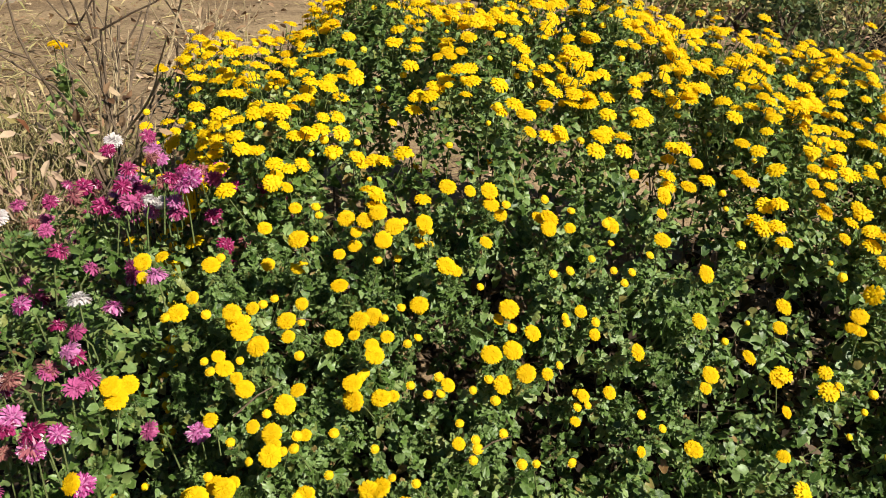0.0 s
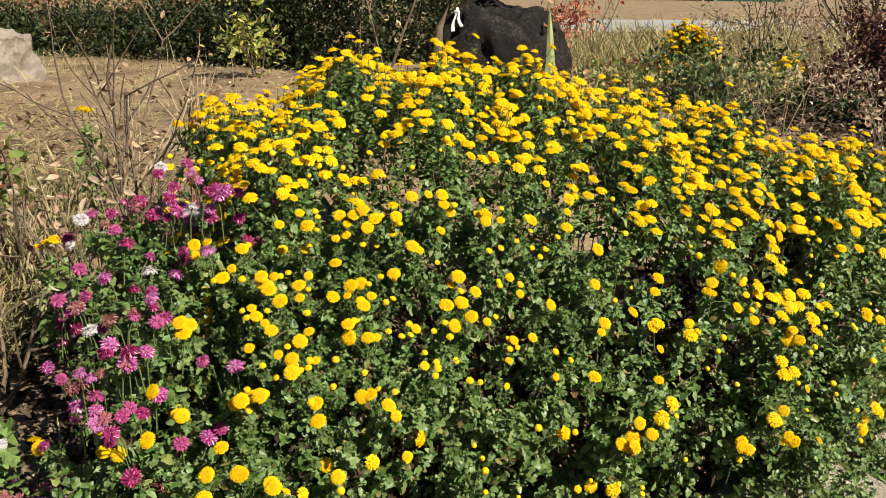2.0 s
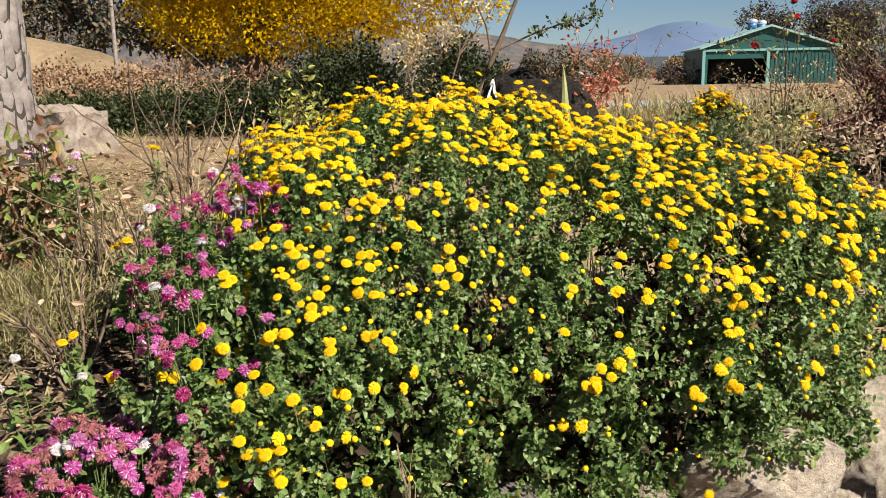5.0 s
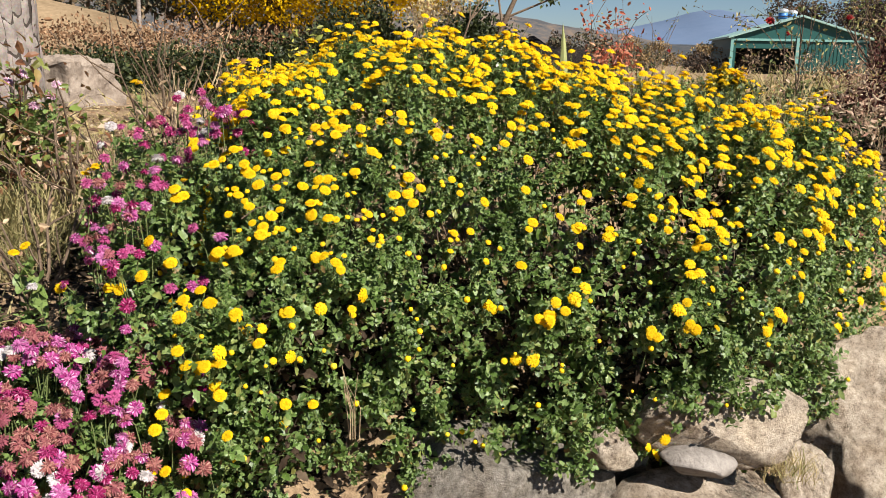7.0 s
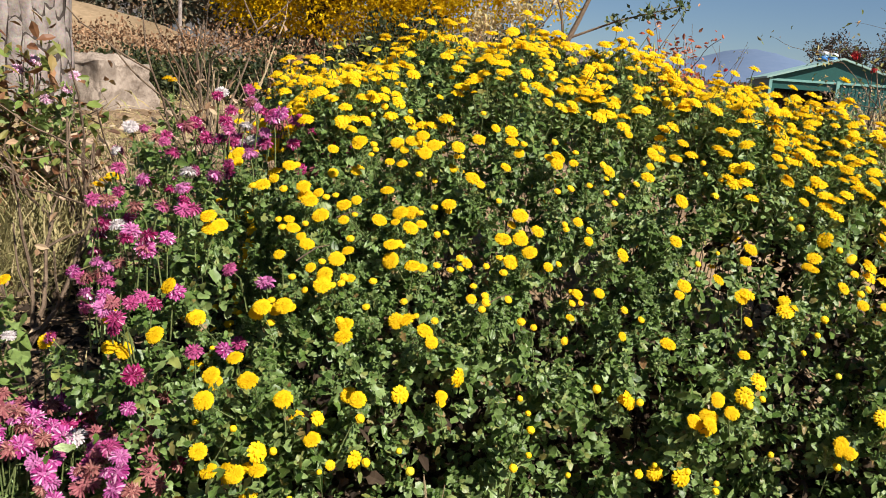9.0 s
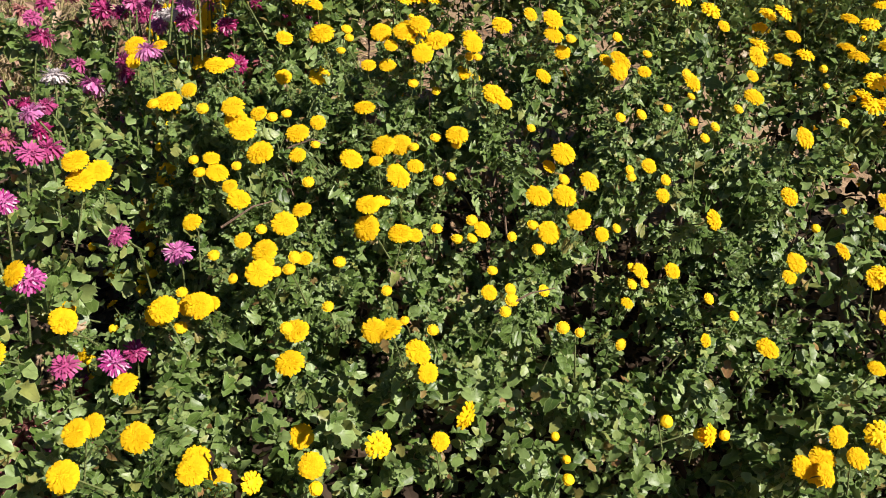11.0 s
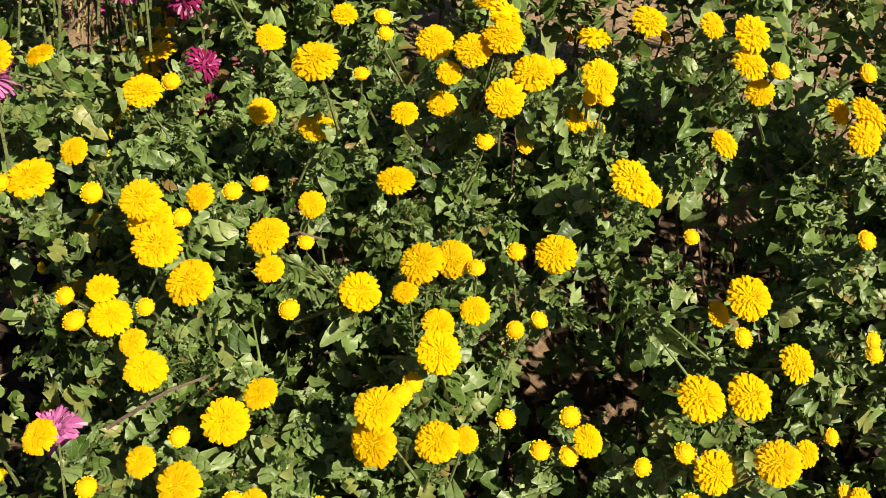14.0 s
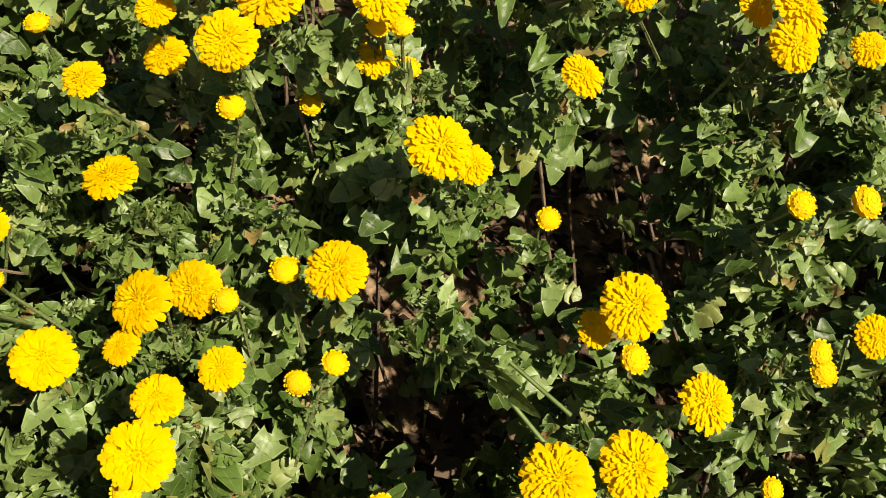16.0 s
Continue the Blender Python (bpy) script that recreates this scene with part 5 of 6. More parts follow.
def branches(base, height, count, spread, radius, seed, levels=2, kink=0.12):
    """A bare shrub: stems that fork and wander."""
    r = np.random.default_rng(seed)
    paths, radii, tips, owner = [], [], [], []

    def grow(p, d, length, rad, level, stem=0):
        n = 5
        pts = [np.array(p, float)]
        for _ in range(n):
            d = unit((d + r.normal(0, kink, 3) + UP * 0.05)[None])[0]
            pts.append(pts[-1] + d * length / n)
        paths.append(pts)
        radii.append(np.linspace(rad, rad * 0.55, n + 1))
        tips.append(pts[-1])
        owner.append(stem)
        if level > 0:
            for _ in range(r.integers(2, 4)):
                i = r.integers(2, n + 1)
                grow(pts[i], unit((d + r.normal(0, 0.55, 3))[None])[0], length * r.uniform(0.35, 0.65), rad * 0.55, level - 1, stem)

    for k in range(count):
        b = np.array(base, float) + np.array([r.normal(0, 0.04), r.normal(0, 0.04), 0]) * height
        grow(b, unit((UP + np.array([r.normal(0, spread), r.normal(0, spread), 0]))[None])[0], height * r.uniform(0.6, 1.0), radius * r.uniform(0.6, 1.1), levels, k)
    return paths, radii, np.array(tips), owner


def shrub(name, label, category, base, height, count, spread, radius, seed, levels=2, leaves=0, leaf=0.05, leaf_mat=None, bark=M_TWIG, flowers=0, flower_mat=None, flower_size=0.03, group=""):
    ob = thing(name, label, category, group)
    g = np.array([base[0], base[1], ground_z(base[0], base[1]) - 0.03 if len(base) < 3 else base[2]])
    paths, radii, tips, owner = branches(g, height, count, spread, radius, seed, levels)
    for k in range(count):
        own = [i for i, o in enumerate(owner) if o == k]
        mesh_object("stem", *tubes([paths[i] for i in own], [radii[i] for i in own], 5), bark, ob)
    r = np.random.default_rng(seed + 1)
    if leaves:
        pts = np.array([q[-1 - r.integers(0, 3 if o % 3 else 5)] for o, q in enumerate(paths)])
        p = pts[r.integers(len(pts), size=leaves)] + r.normal(0, leaf * 1.1, (leaves, 3))
        rot = frames(unit(r.normal(size=(leaves, 3)) + UP * 0.4), r.uniform(0, 6.28, leaves))
        mesh_object("foliage", *lay(*LEAF_OVAL, rot, p, leaf * r.uniform(0.5, 1.2, leaves)), leaf_mat, ob, kind="stuff")
    if flowers:
        data = [mesh_data("flower_head", flower_template(RAGGED_RINGS, 400 + seed + k, 0.3, (0.3, 0.3), droop=0.4, steps=2), flower_mat) for k in range(2)]
        pick = tips[r.integers(len(tips), size=flowers)] + r.normal(0, 0.01, (flowers, 3))
        place_parts("flower_head", data, ob, pick, frames(unit(r.normal(0, 0.5, (flowers, 3)) + UP), r.uniform(0, 6, flowers)), r.uniform(0.7, 1.2, flowers) * flower_size, seed)
    return ob


def hedge(name, label, blobs, count, leaf, seed, material=M_YEW, category="hedge"):
    ob = thing(name, label, category)
    r = np.random.default_rng(seed)
    mesh_object("foliage", *cloud(blobs, count, leaf, seed, 0.55), material, ob, kind="stuff")
    paths = []
    for c, rad in blobs:
        gz = float(ground_z(np.array(c[0]), np.array(c[1]))) - 0.03
        for _ in range(5):
            t = np.array(c) + r.normal(0, 0.35, 3) * np.array(rad)
            paths.append([(c[0] + r.normal(0, 0.1), c[1] + r.normal(0, 0.1), gz), (np.array([c[0], c[1], gz]) + t) / 2, t])
    mesh_object("stem_tangle", *tubes(paths, [[0.03, 0.02, 0.008]] * len(paths), 5), M_TWIG, ob, kind="stuff")
    return ob


def litter(name, label, count, box, size, material, seed, lift=0.012, thin=1.0):
    """Loose dry leaves or straw lying on the soil."""
    r = np.random.default_rng(seed)
    x, y = r.uniform(box[0], box[1], count), r.uniform(box[2], box[3], count)
    keep = np.sin(x * 5 + y * 3) + np.sin(y * 7 - x * 2) + r.normal(0, 1.2, count) > (-1.6 if material is M_SHADELEAF else -0.4)
    edge = ((2 * x - box[0] - box[1]) / (box[1] - box[0])) ** 2 + ((2 * y - box[2] - box[3]) / (box[3] - box[2])) ** 2 + 0.25 * np.sin(x * 6 + y * 4)
    keep &= edge < r.uniform(0.6, 1.5, count)
    x, y = x[keep], y[keep]
    p = np.stack([x, y, ground_z(x, y) + r.uniform(0.0, lift, len(x))], -1)
    rot = frames(unit(UP + r.normal(0, 0.35, p.shape)), r.uniform(0, 6.28, len(x)))
    s = size * r.uniform(0.5, 1.3, len(x))
    tagged(mesh_object(name, *lay(*(LEAF_OVAL if thin > 0.5 and box[3] < 5 else LEAF_CARD), rot, p, np.stack([s, s * thin, s], -1)), material), label, "litter", kind="stuff")


litter("leaf_litter", "dry brown fallen leaves on the soil", 6500, (-3.2, -0.3, 0.0, 4.5), 0.034, M_DRYLEAF, 95)
# the next three are dark layers that put shade into the soil's colour
litter("leaf_litter", "dark leaves on the soil beside and under the flowers, standing in for shade", 19000, (-1.45, 1.6, 0.45, 2.0), 0.044, M_SHADELEAF, 94, 0.02)
litter("leaf_litter", "dark leaves that darken the soil where shade falls", 5000, (-1.5, -0.7, 0.3, 1.0), 0.034, M_SHADELEAF, 92, 0.02)
litter("leaf_litter", "dark leaves under the barberry, standing in for shade", 15000, (2.0, 4.4, 3.3, 6.6), 0.055, M_SHADELEAF, 93, 0.04)
litter("leaf_litter", "dry leaves and debris behind the flowers", 9000, (-5.5, 6.0, 1.6, 10.0), 0.045, M_DRYLEAF, 96, 0.03)
litter("straw_litter", "dry straw lying on the soil", 6000, (-3.6, 0.2, 0.2, 5.0), 0.12, M_GRASS, 97, 0.03, 0.10)
litter("straw_litter", "dry straw along the garden", 7000, (-5.5, 7.0, 2.0, 10.5), 0.18, M_GRASS, 98, 0.05, 0.10)


def tuft(name, label, at, count, height, spread, material, seed, category="grass", floor=None):
    r = np.random.default_rng(seed)
    v, f = [], []
    tv = np.array([(0, 0.02, 0), (0, -0.02, 0), (0.1, 0.016, 0.45), (0.1, -0.016, 0.45), (0.4, 0.009, 0.8), (0.4, -0.009, 0.8), (0.75, 0, 0.95)])
    tf = np.array([(0, 1, 3), (0, 3, 2), (2, 3, 5), (2, 5, 4), (4, 5, 6)])
    x, y = at[0] + r.normal(0, spread, count), at[1] + r.normal(0, spread, count)
    p = np.stack([x, y, ground_z(x, y) - 0.01 if floor is None else np.full(count, floor)], -1)
    rot = frames(unit(UP + r.normal(0, 0.35, p.shape)), r.uniform(0, 6.28, count))
    return tagged(mesh_object(name, *lay(tv, tf, rot, p, height * r.uniform(0.5, 1.2, count)), material), label, category, kind="stuff")


for k, (gx0, gy0, n, h, sp0) in enumerate([(-1.5, 1.5, 420, 0.14, 0.12), (-1.8, 1.8, 380, 0.15, 0.18), (-1.2, 2.3, 200, 0.10, 0.16), (-2.3, 2.6, 200, 0.12, 0.25), (-1.9, 3.2, 160, 0.12, 0.3), (3.4, 5.6, 300, 0.2, 0.5), (3.4, 8.2, 900, 0.35, 0.7), (1.6, 8.6, 400, 0.25, 0.4), (5.0, 8.4, 800, 0.4, 0.9), (-3.0, 7.6, 160, 0.16, 0.5), (1.9, 9.8, 600, 0.42, 0.5), (3.0, 10.4, 700, 0.45, 0.6), (4.6, 10.2, 700, 0.5, 0.7), (2.3, 8.8, 300, 0.34, 0.4)]):
    tuft("grass_tuft", "tuft of dry straw-coloured grass", (gx0, gy0), n, h, sp0, M_GRASS, 600 + k)
for k, (gx0, gy0, n, h, sp0) in enumerate([(-1.3, 1.42, 600, 0.13, 0.10), (-1.6, 1.3, 300, 0.11, 0.10), (-1.1, 1.9, 300, 0.10, 0.14), (-1.3, 1.6, 700, 0.17, 0.13), (-1.55, 1.6, 600, 0.18, 0.16), (-1.2, 2.25, 420, 0.14, 0.16), (-1.6, 2.4, 500, 0.15, 0.2)]):
    tuft("grass_tuft", "patch of fading yellow-green grass", (gx0, gy0), n, h, sp0, M_GREENGRASS, 620 + k)
tuft("grass_tuft", "small dry grass tuft between the bank stones", (1.13, 1.02), 300, 0.055, 0.045, M_GRASS, 640, floor=0.22)

for k, (wx, wy, wh, mat) in enumerate([(1.6, 4.0, 0.26, M_DARKLEAF), (2.1, 5.0, 0.30, M_DARKLEAF), (2.7, 5.6, 0.34, M_OLIVE), (1.5, 5.4, 0.28, M_OLIVE), (2.35, 6.6, 0.36, M_DARKLEAF), (3.2, 6.8, 0.38, M_DARKLEAF), (1.9, 6.2, 0.3, M_BRONZE), (2.9, 4.6, 0.26, M_DARKLEAF)]):
    r9 = np.random.default_rng(800 + k)
    gz0 = float(ground_z(np.array(wx), np.array(wy)))
    hedge("low_weeds", "low dark leafy weeds between dry stems", [((wx + r9.normal(0, 0.2), wy + r9.normal(0, 0.15), gz0 + wh * 0.3), (r9.uniform(0.16, 0.32), 0.2, wh * r9.uniform(0.5, 0.8))) for _ in range(4)], 900, 0.05, 810 + k, mat, "weeds")

# hedges behind the bed
hedge("yew_hedge", "long dark green clipped yew hedge", [((-4.7, 9.6, 0.85), (0.8, 0.7, 0.5)), ((-3.6, 9.5, 0.85), (0.8, 0.7, 0.52)), ((-2.6, 9.3, 0.88), (0.8, 0.7, 0.58)), ((-1.9, 8.8, 0.95), (0.6, 0.6, 0.56))], 28000, 0.058, 51)
hedge("yew_bush", "rounded dark green yew bush", [((-0.95, 8.0, 1.15), (0.66, 0.6, 0.70)), ((-1.35, 8.0, 1.0), (0.55, 0.5, 0.62))], 20000, 0.05, 52, category="bush")
hedge("yew_bush", "smaller rounded dark green yew bush", [((0.12, 9.4, 1.15), (0.60, 0.55, 0.76))], 14000, 0.05, 53, category="bush")
hedge("brown_hedge", "leafy hedge turned reddish brown", [((-5.6, 11, 1.2), (1.3, 0.6, 0.55)), ((-4.0, 11, 1.2), (1.3, 0.6, 0.55)), ((-2.5, 11, 1.15), (1.1, 0.6, 0.5))], 15000, 0.055, 54, M_BROWNLEAF)
hedge("brown_hedge", "loose russet shrubs along the garden edge", [((3.9, 11.6, 0.7), (1.2, 0.6, 0.32)), ((5.8, 11.8, 0.8), (1.2, 0.6, 0.5))], 8000, 0.06, 55, M_BROWNLEAF)


def pine_trunk():
    ob = thing("pine_tree", "old pine trunk with thick furrowed grey bark", "tree")
    bx0, by0 = -3.42, 5.3
    gz = float(ground_z(np.array(bx0), np.array(by0)))
    mesh_object("trunk", *tubes([[(bx0, by0, gz - 0.1), (bx0 - 0.02, by0, gz + 1.2), (bx0 - 0.05, by0, gz + 4), (bx0 - 0.1, by0, gz + 8)]], [[0.335, 0.295, 0.275, 0.22]], 24), M_BARKGAP, ob, smooth=True)
    r = np.random.default_rng(8)
    columns = 23
    for c in range(columns):
        a0 = 6.2832 * c / columns
        if math.sin(a0) > 0.45:
            continue
        z = gz - r.uniform(0, 0.3)
        while z < gz + 2.7:
            h = r.uniform(0.16, 0.46)
            rad = float(np.interp(z, [gz, gz + 1.2, gz + 4], [0.333, 0.294, 0.272]))
            proud, shift = r.uniform(0.007, 0.018), r.normal(0, 0.010)
            v, nu, nv = [], 4, 6
            for i in range(nu + 1):
                for j in range(nv + 1):
                    fu, fv = i / nu, j / nv
                    zz = z + h * fv
                    wob = 0.06 * math.sin(zz * 4.3 + c * 0.45) + 0.02 * math.sin(zz * 17 + c * 0.8) + shift
                    aa = a0 + 6.2832 / columns * (0.03 + 0.94 * fu) + wob + r.normal(0, 0.006)
                    edge = min(fu, 1 - fu, fv * 1.4, (1 - fv) * 1.4)
                    out = rad + 0.003 + proud * min(1, edge * 11) + r.normal(0, 0.0016)
                    v.append((bx0 - 0.02 + math.cos(aa) * out, by0 + math.sin(aa) * out, zz + 0.02 * math.sin(fu * 5 + c)))
            f = [(i * (nv + 1) + j, (i + 1) * (nv + 1) + j, (i + 1) * (nv + 1) + j + 1, i * (nv + 1) + j + 1) for i in range(nu) for j in range(nv)]
            mesh_object("bark_plate", v, f, M_BARK, ob, smooth=True)
            z += h + r.uniform(0.006, 0.016)
    paths = []
    top = np.array([bx0 - 0.1, by0, gz + 7.5])
    blobs = []
    for k in range(6):
        d = np.array([math.cos(k * 1.1) * 2.2, math.sin(k * 1.1) * 2.2, r.uniform(0.4, 1.6)])
        paths.append([top - UP * r.uniform(0, 1.5), top + d * 0.5, top + d])
        blobs.append((tuple(top + d), (1.3, 1.3, 0.6)))
    for q in paths:
        mesh_object("limb", *tubes([q], [[0.12, 0.07, 0.03]], 6), M_BARKGAP, ob)
    mesh_object("crown", *cloud(blobs, 5000, 0.16, 81, 0.3), M_YEW, ob, kind="stuff")


pine_trunk()


def ginkgo():
    ob = thing("ginkgo_tree", "spreading ginkgo tree in full golden autumn leaf", "tree")
    b = np.array([-5.4, 22.5, 0.45])
    r = np.random.default_rng(9)
    paths, radii = [[b, b + (0.05, 0, 1.3), b + (0, 0, 3), b + (0, 0, 6.5)]], [[0.3, 0.26, 0.2, 0.08]]
    blobs = []
    for k in range(16):
        a = k * 2.4
        reach = r.uniform(2.0, 3.9)
        st = b + UP * r.uniform(1.6, 4.0)
        en = st + np.array([math.cos(a) * reach, math.sin(a) * reach * 0.7, r.uniform(0.1, 2.4)])
        paths.append([st, (st + en) / 2 + UP * 0.35, en])
        radii.append([0.11, 0.07, 0.02])
        for q in (0.6, 1.0):
            c = st + (en - st) * q
            blobs.append((tuple(c + UP * 0.3), (r.uniform(1.1, 1.9), r.uniform(1.1, 1.7), r.uniform(0.7, 1.1))))
    blobs += [((-6.2, 21.6, 2.9), (1.7, 1.6, 0.8)), ((-4.6, 21.4, 2.8), (1.8, 1.6, 0.8)), ((-3.1, 21.6, 2.9), (1.8, 1.6, 0.8)), ((-7.0, 21.8, 3.5), (1.3, 1.4, 0.8)), ((-1.5, 21.8, 3.2), (1.5, 1.4, 0.8)), ((-5.4, 22.5, 6.2), (3, 2.6, 1.9)), ((-2.4, 22.0, 3.9), (2.2, 1.8, 1.2)), ((-0.9, 22.0, 3.6), (1.4, 1.4, 1.1)), ((0.4, 21.9, 3.7), (1.4, 1.3, 0.8)), ((-0.3, 21.7, 4.5), (1.8, 1.5, 1.0))]
    mesh_object("trunk", *tubes(paths[:1], radii[:1], 10), M_BARKGAP, ob, smooth=True)
    for q, rd in zip(paths[1:], radii[1:]):
        mesh_object("limb", *tubes([q], [rd], 6), M_BARKGAP, ob)
    mesh_object("crown", *cloud(blobs, 90000, 0.105, 91, 0.7), M_GINKGO, ob, kind="stuff")


ginkgo()

# shrubs and dry plants
shrub("dead_shrub", "stiff dark brown bare stems over dry soil", "shrub", (-1.05, 1.2), 0.42, 7, 0.5, 0.007, 171, 1, 40, 0.03, M_DRYLEAF)
shrub("dead_shrub", "dark bare twigs beside the pink flowers", "shrub", (-0.90, 1.55), 0.5, 6, 0.4, 0.005, 172, 2, 40, 0.035, M_BROWNLEAF)
shrub("rose_bush", "sprawling rose bush with sparse bronze leaves", "shrub", (4.5, 7.4), 1.3, 7, 0.35, 0.015, 166, 2, 420, 0.036, M_YELLOWLEAF)
shrub("dead_shrub", "bare dead shrub with stiff brown stems", "shrub", (-1.0, 2.1), 0.55, 6, 0.35, 0.005, 61, 1, 30, 0.04, M_DRYLEAF, M_STRAW)
shrub("pink_rose_bush", "bushy plant with bronze and green leaves", "shrub", (-1.42, 1.90), 0.40, 12, 0.22, 0.006, 64, 2, 620, 0.055, M_BRONZE)
shrub("pink_rose_bush", "low bronze-leaved shoots over dry grass", "shrub", (-1.62, 1.9), 0.34, 9, 0.3, 0.006, 65, 2, 380, 0.055, M_BRONZE)
shrub("dead_shrub", "thick dark brown stems leaning through dry grass", "shrub", (-1.22, 1.75), 0.44, 6, 0.36, 0.0085, 191, 1, 30, 0.03, M_DRYLEAF)
shrub("dead_shrub", "upright dead stems with dry seed pods", "shrub", (-1.05, 2.42), 0.66, 4, 0.18, 0.0075, 192, 1, 26, 0.03, M_BROWNLEAF)
shrub("dead_shrub", "tall stiff brown stems with curled leaves", "shrub", (-0.90, 2.0), 0.54, 5, 0.22, 0.007, 193, 1, 30, 0.03, M_BROWNLEAF)
shrub("dead_shrub", "stout grey stems of a dead plant leaning over", "shrub", (-1.0, 3.4), 0.5, 7, 0.3, 0.006, 173, 1, 40, 0.04, M_DRYLEAF, M_STRAW)
shrub("red_leaf_shrub", "slender shrub with reddish bronze leaves", "shrub", (1.47, 7.6), 1.0, 10, 0.08, 0.007, 65, 1, 620, 0.06, M_RED)
shrub("rose_bush", "tall leggy rose bush with a few red blooms", "shrub", (3.05, 6.6), 1.2, 5, 0.22, 0.008, 66, 2, 300, 0.05, M_OLIVE, flowers=5, flower_mat=M_ROSE, flower_size=0.045)
shrub("rose_bush", "rose stems with sparse yellowing leaves", "shrub", (3.7, 6.2), 1.3, 4, 0.22, 0.015, 67, 2, 420, 0.036, M_OLIVE)
shrub("rose_bush", "thin rose stems topped by faded red blooms", "shrub", (2.0, 8.6), 1.05, 6, 0.22, 0.006, 68, 1, 80, 0.04, M_OLIVE, flowers=6, flower_mat=M_ROSE, flower_size=0.03)
shrub("young_tree", "slender young tree with sparse yellow-pink leaves", "tree", (-0.22, 7.0), 1.55, 3, 0.10, 0.014, 69, 3, 1500, 0.05, M_PALELEAF)
shrub("hydrangea_bush", "low shrub with broad yellow-green autumn leaves", "shrub", (-1.25, 6.6), 0.46, 7, 0.28, 0.008, 174, 2, 300, 0.075, M_YELLOWLEAF)
# low barberries added beside the real bush, as dark cover for shadowed ground
for at, seed in (((3.05, 4.3), 171), ((2.95, 5.15), 172)):
    shrub("barberry_bush", "low dark barberry added to darken soil that should lie in shade", "shrub", at, 0.24, 24, 0.42, 0.005, seed, 2, 4200, 0.042, M_BARBERRY)
shrub("barberry_bush", "low dark purple-brown barberry added over soil to stand in for shade", "shrub", (4.25, 6.7), 0.42, 36, 0.85, 0.006, 71, 2, 9000, 0.05, M_BARBERRY)
shrub("barberry_bush", "dense dark purple-brown barberry bush", "shrub", (3.72, 5.5), 0.56, 34, 0.62, 0.006, 70, 2, 9000, 0.045, M_BARBERRY)
shrub("dry_weed", "tall dry weed stalks", "weeds", (2.75, 7.6), 0.55, 4, 0.4, 0.004, 71, 2, 420, 0.032, M_TAN, M_STRAW)
shrub("dry_weed", "bronze dry weeds by the garden edge", "weeds", (3.5, 7.7), 0.55, 5, 0.5, 0.004, 176, 2, 480, 0.032, M_TAN, M_STRAW)
shrub("dry_weed", "pale straw-coloured dry weeds", "weeds", (4.3, 8.2), 0.65, 5, 0.5, 0.004, 177, 2, 480, 0.034, M_TAN, M_STRAW)
shrub("dry_weed", "low bronze weeds beside the flower mound", "weeds", (2.45, 3.5), 0.36, 7, 0.5, 0.003, 181, 2, 300, 0.035, M_TAN, M_STRAW)
shrub("dry_weed", "straw-coloured weeds with a few green leaves", "weeds", (2.1, 4.4), 0.40, 10, 0.5, 0.003, 182, 2, 260, 0.04, M_OLIVE, M_STRAW)
shrub("dry_weed", "dry weed stalks with curled leaves", "weeds", (2.9, 4.8), 0.42, 7, 0.5, 0.004, 183, 2, 300, 0.045, M_TAN, M_STRAW)
shrub("dead_shrub", "brown seed heads on dead stems", "shrub", (-0.75, 2.75), 0.40, 10, 0.4, 0.004, 186, 1, 90, 0.035, M_BROWNLEAF, M_STRAW)
shrub("dead_shrub", "curled dry leaves on bare twigs", "shrub", (-1.1, 1.8), 0.34, 9, 0.7, 0.005, 185, 2, 160, 0.04, M_TAN, M_STRAW)
shrub("dry_weed", "thin seeding weed stalks", "weeds", (1.75, 3.2), 0.62, 5, 0.14, 0.003, 178, 1, 30, 0.03, M_TAN, M_STRAW)


def small_mum(name, label, at, radius, height, count, seed):
    ob = thing(name, label, "flower bush")
    r = np.random.default_rng(seed)
    gz = float(ground_z(np.array(at[0]), np.array(at[1])))
    d = unit(r.normal(size=(count, 3)) + UP * 0.8)
    d[:, 2] = np.abs(d[:, 2])
    p = np.array([at[0], at[1], gz]) + d * np.array([radius, radius * 0.8, height]) * r.uniform(0.8, 1.05, (count, 1))
    mesh_object("foliage", *shoots(p - d * 0.03, unit(d + UP * 0.5), np.full(count, 0.12), 6, 0.06, False, r), M_YELLOWLEAF, ob, kind="stuff")
    k = r.uniform(size=count) < 0.55
    ax = facing(d[k], r)
    mesh_object("blossom", *lay(*PLAIN_BLOOM, frames(ax, r.uniform(0, 6, k.sum())), p[k] + ax * 0.02, r.uniform(0.026, 0.040, k.sum())), M_YELLOW, ob, "small yellow blooms", kind="stuff")
    paths = [[(at[0] + r.normal(0, 0.03), at[1] + r.normal(0, 0.03), gz - 0.02), q * 0.5 + np.array([at[0], at[1], gz + 0.1]) * 0.5, q] for q in p[:40]]
    mesh_object("stem_tangle", *tubes(paths, [[0.004, 0.003, 0.002]] * len(paths), 4), M_STEM, ob, kind="stuff")


small_mum("chrysanthemum_clump", "loose clump of bright yellow chrysanthemums by the roses", (2.72, 7.5), 0.34, 0.50, 260, 72)
small_mum("chrysanthemum_clump", "small yellow flower clump at the rose stems", (3.05, 6.0), 0.22, 0.30, 60, 73)
small_mum("chrysanthemum_clump", "small yellow chrysanthemum plant beside the barberry", (2.25, 2.35), 0.14, 0.34, 34, 74)


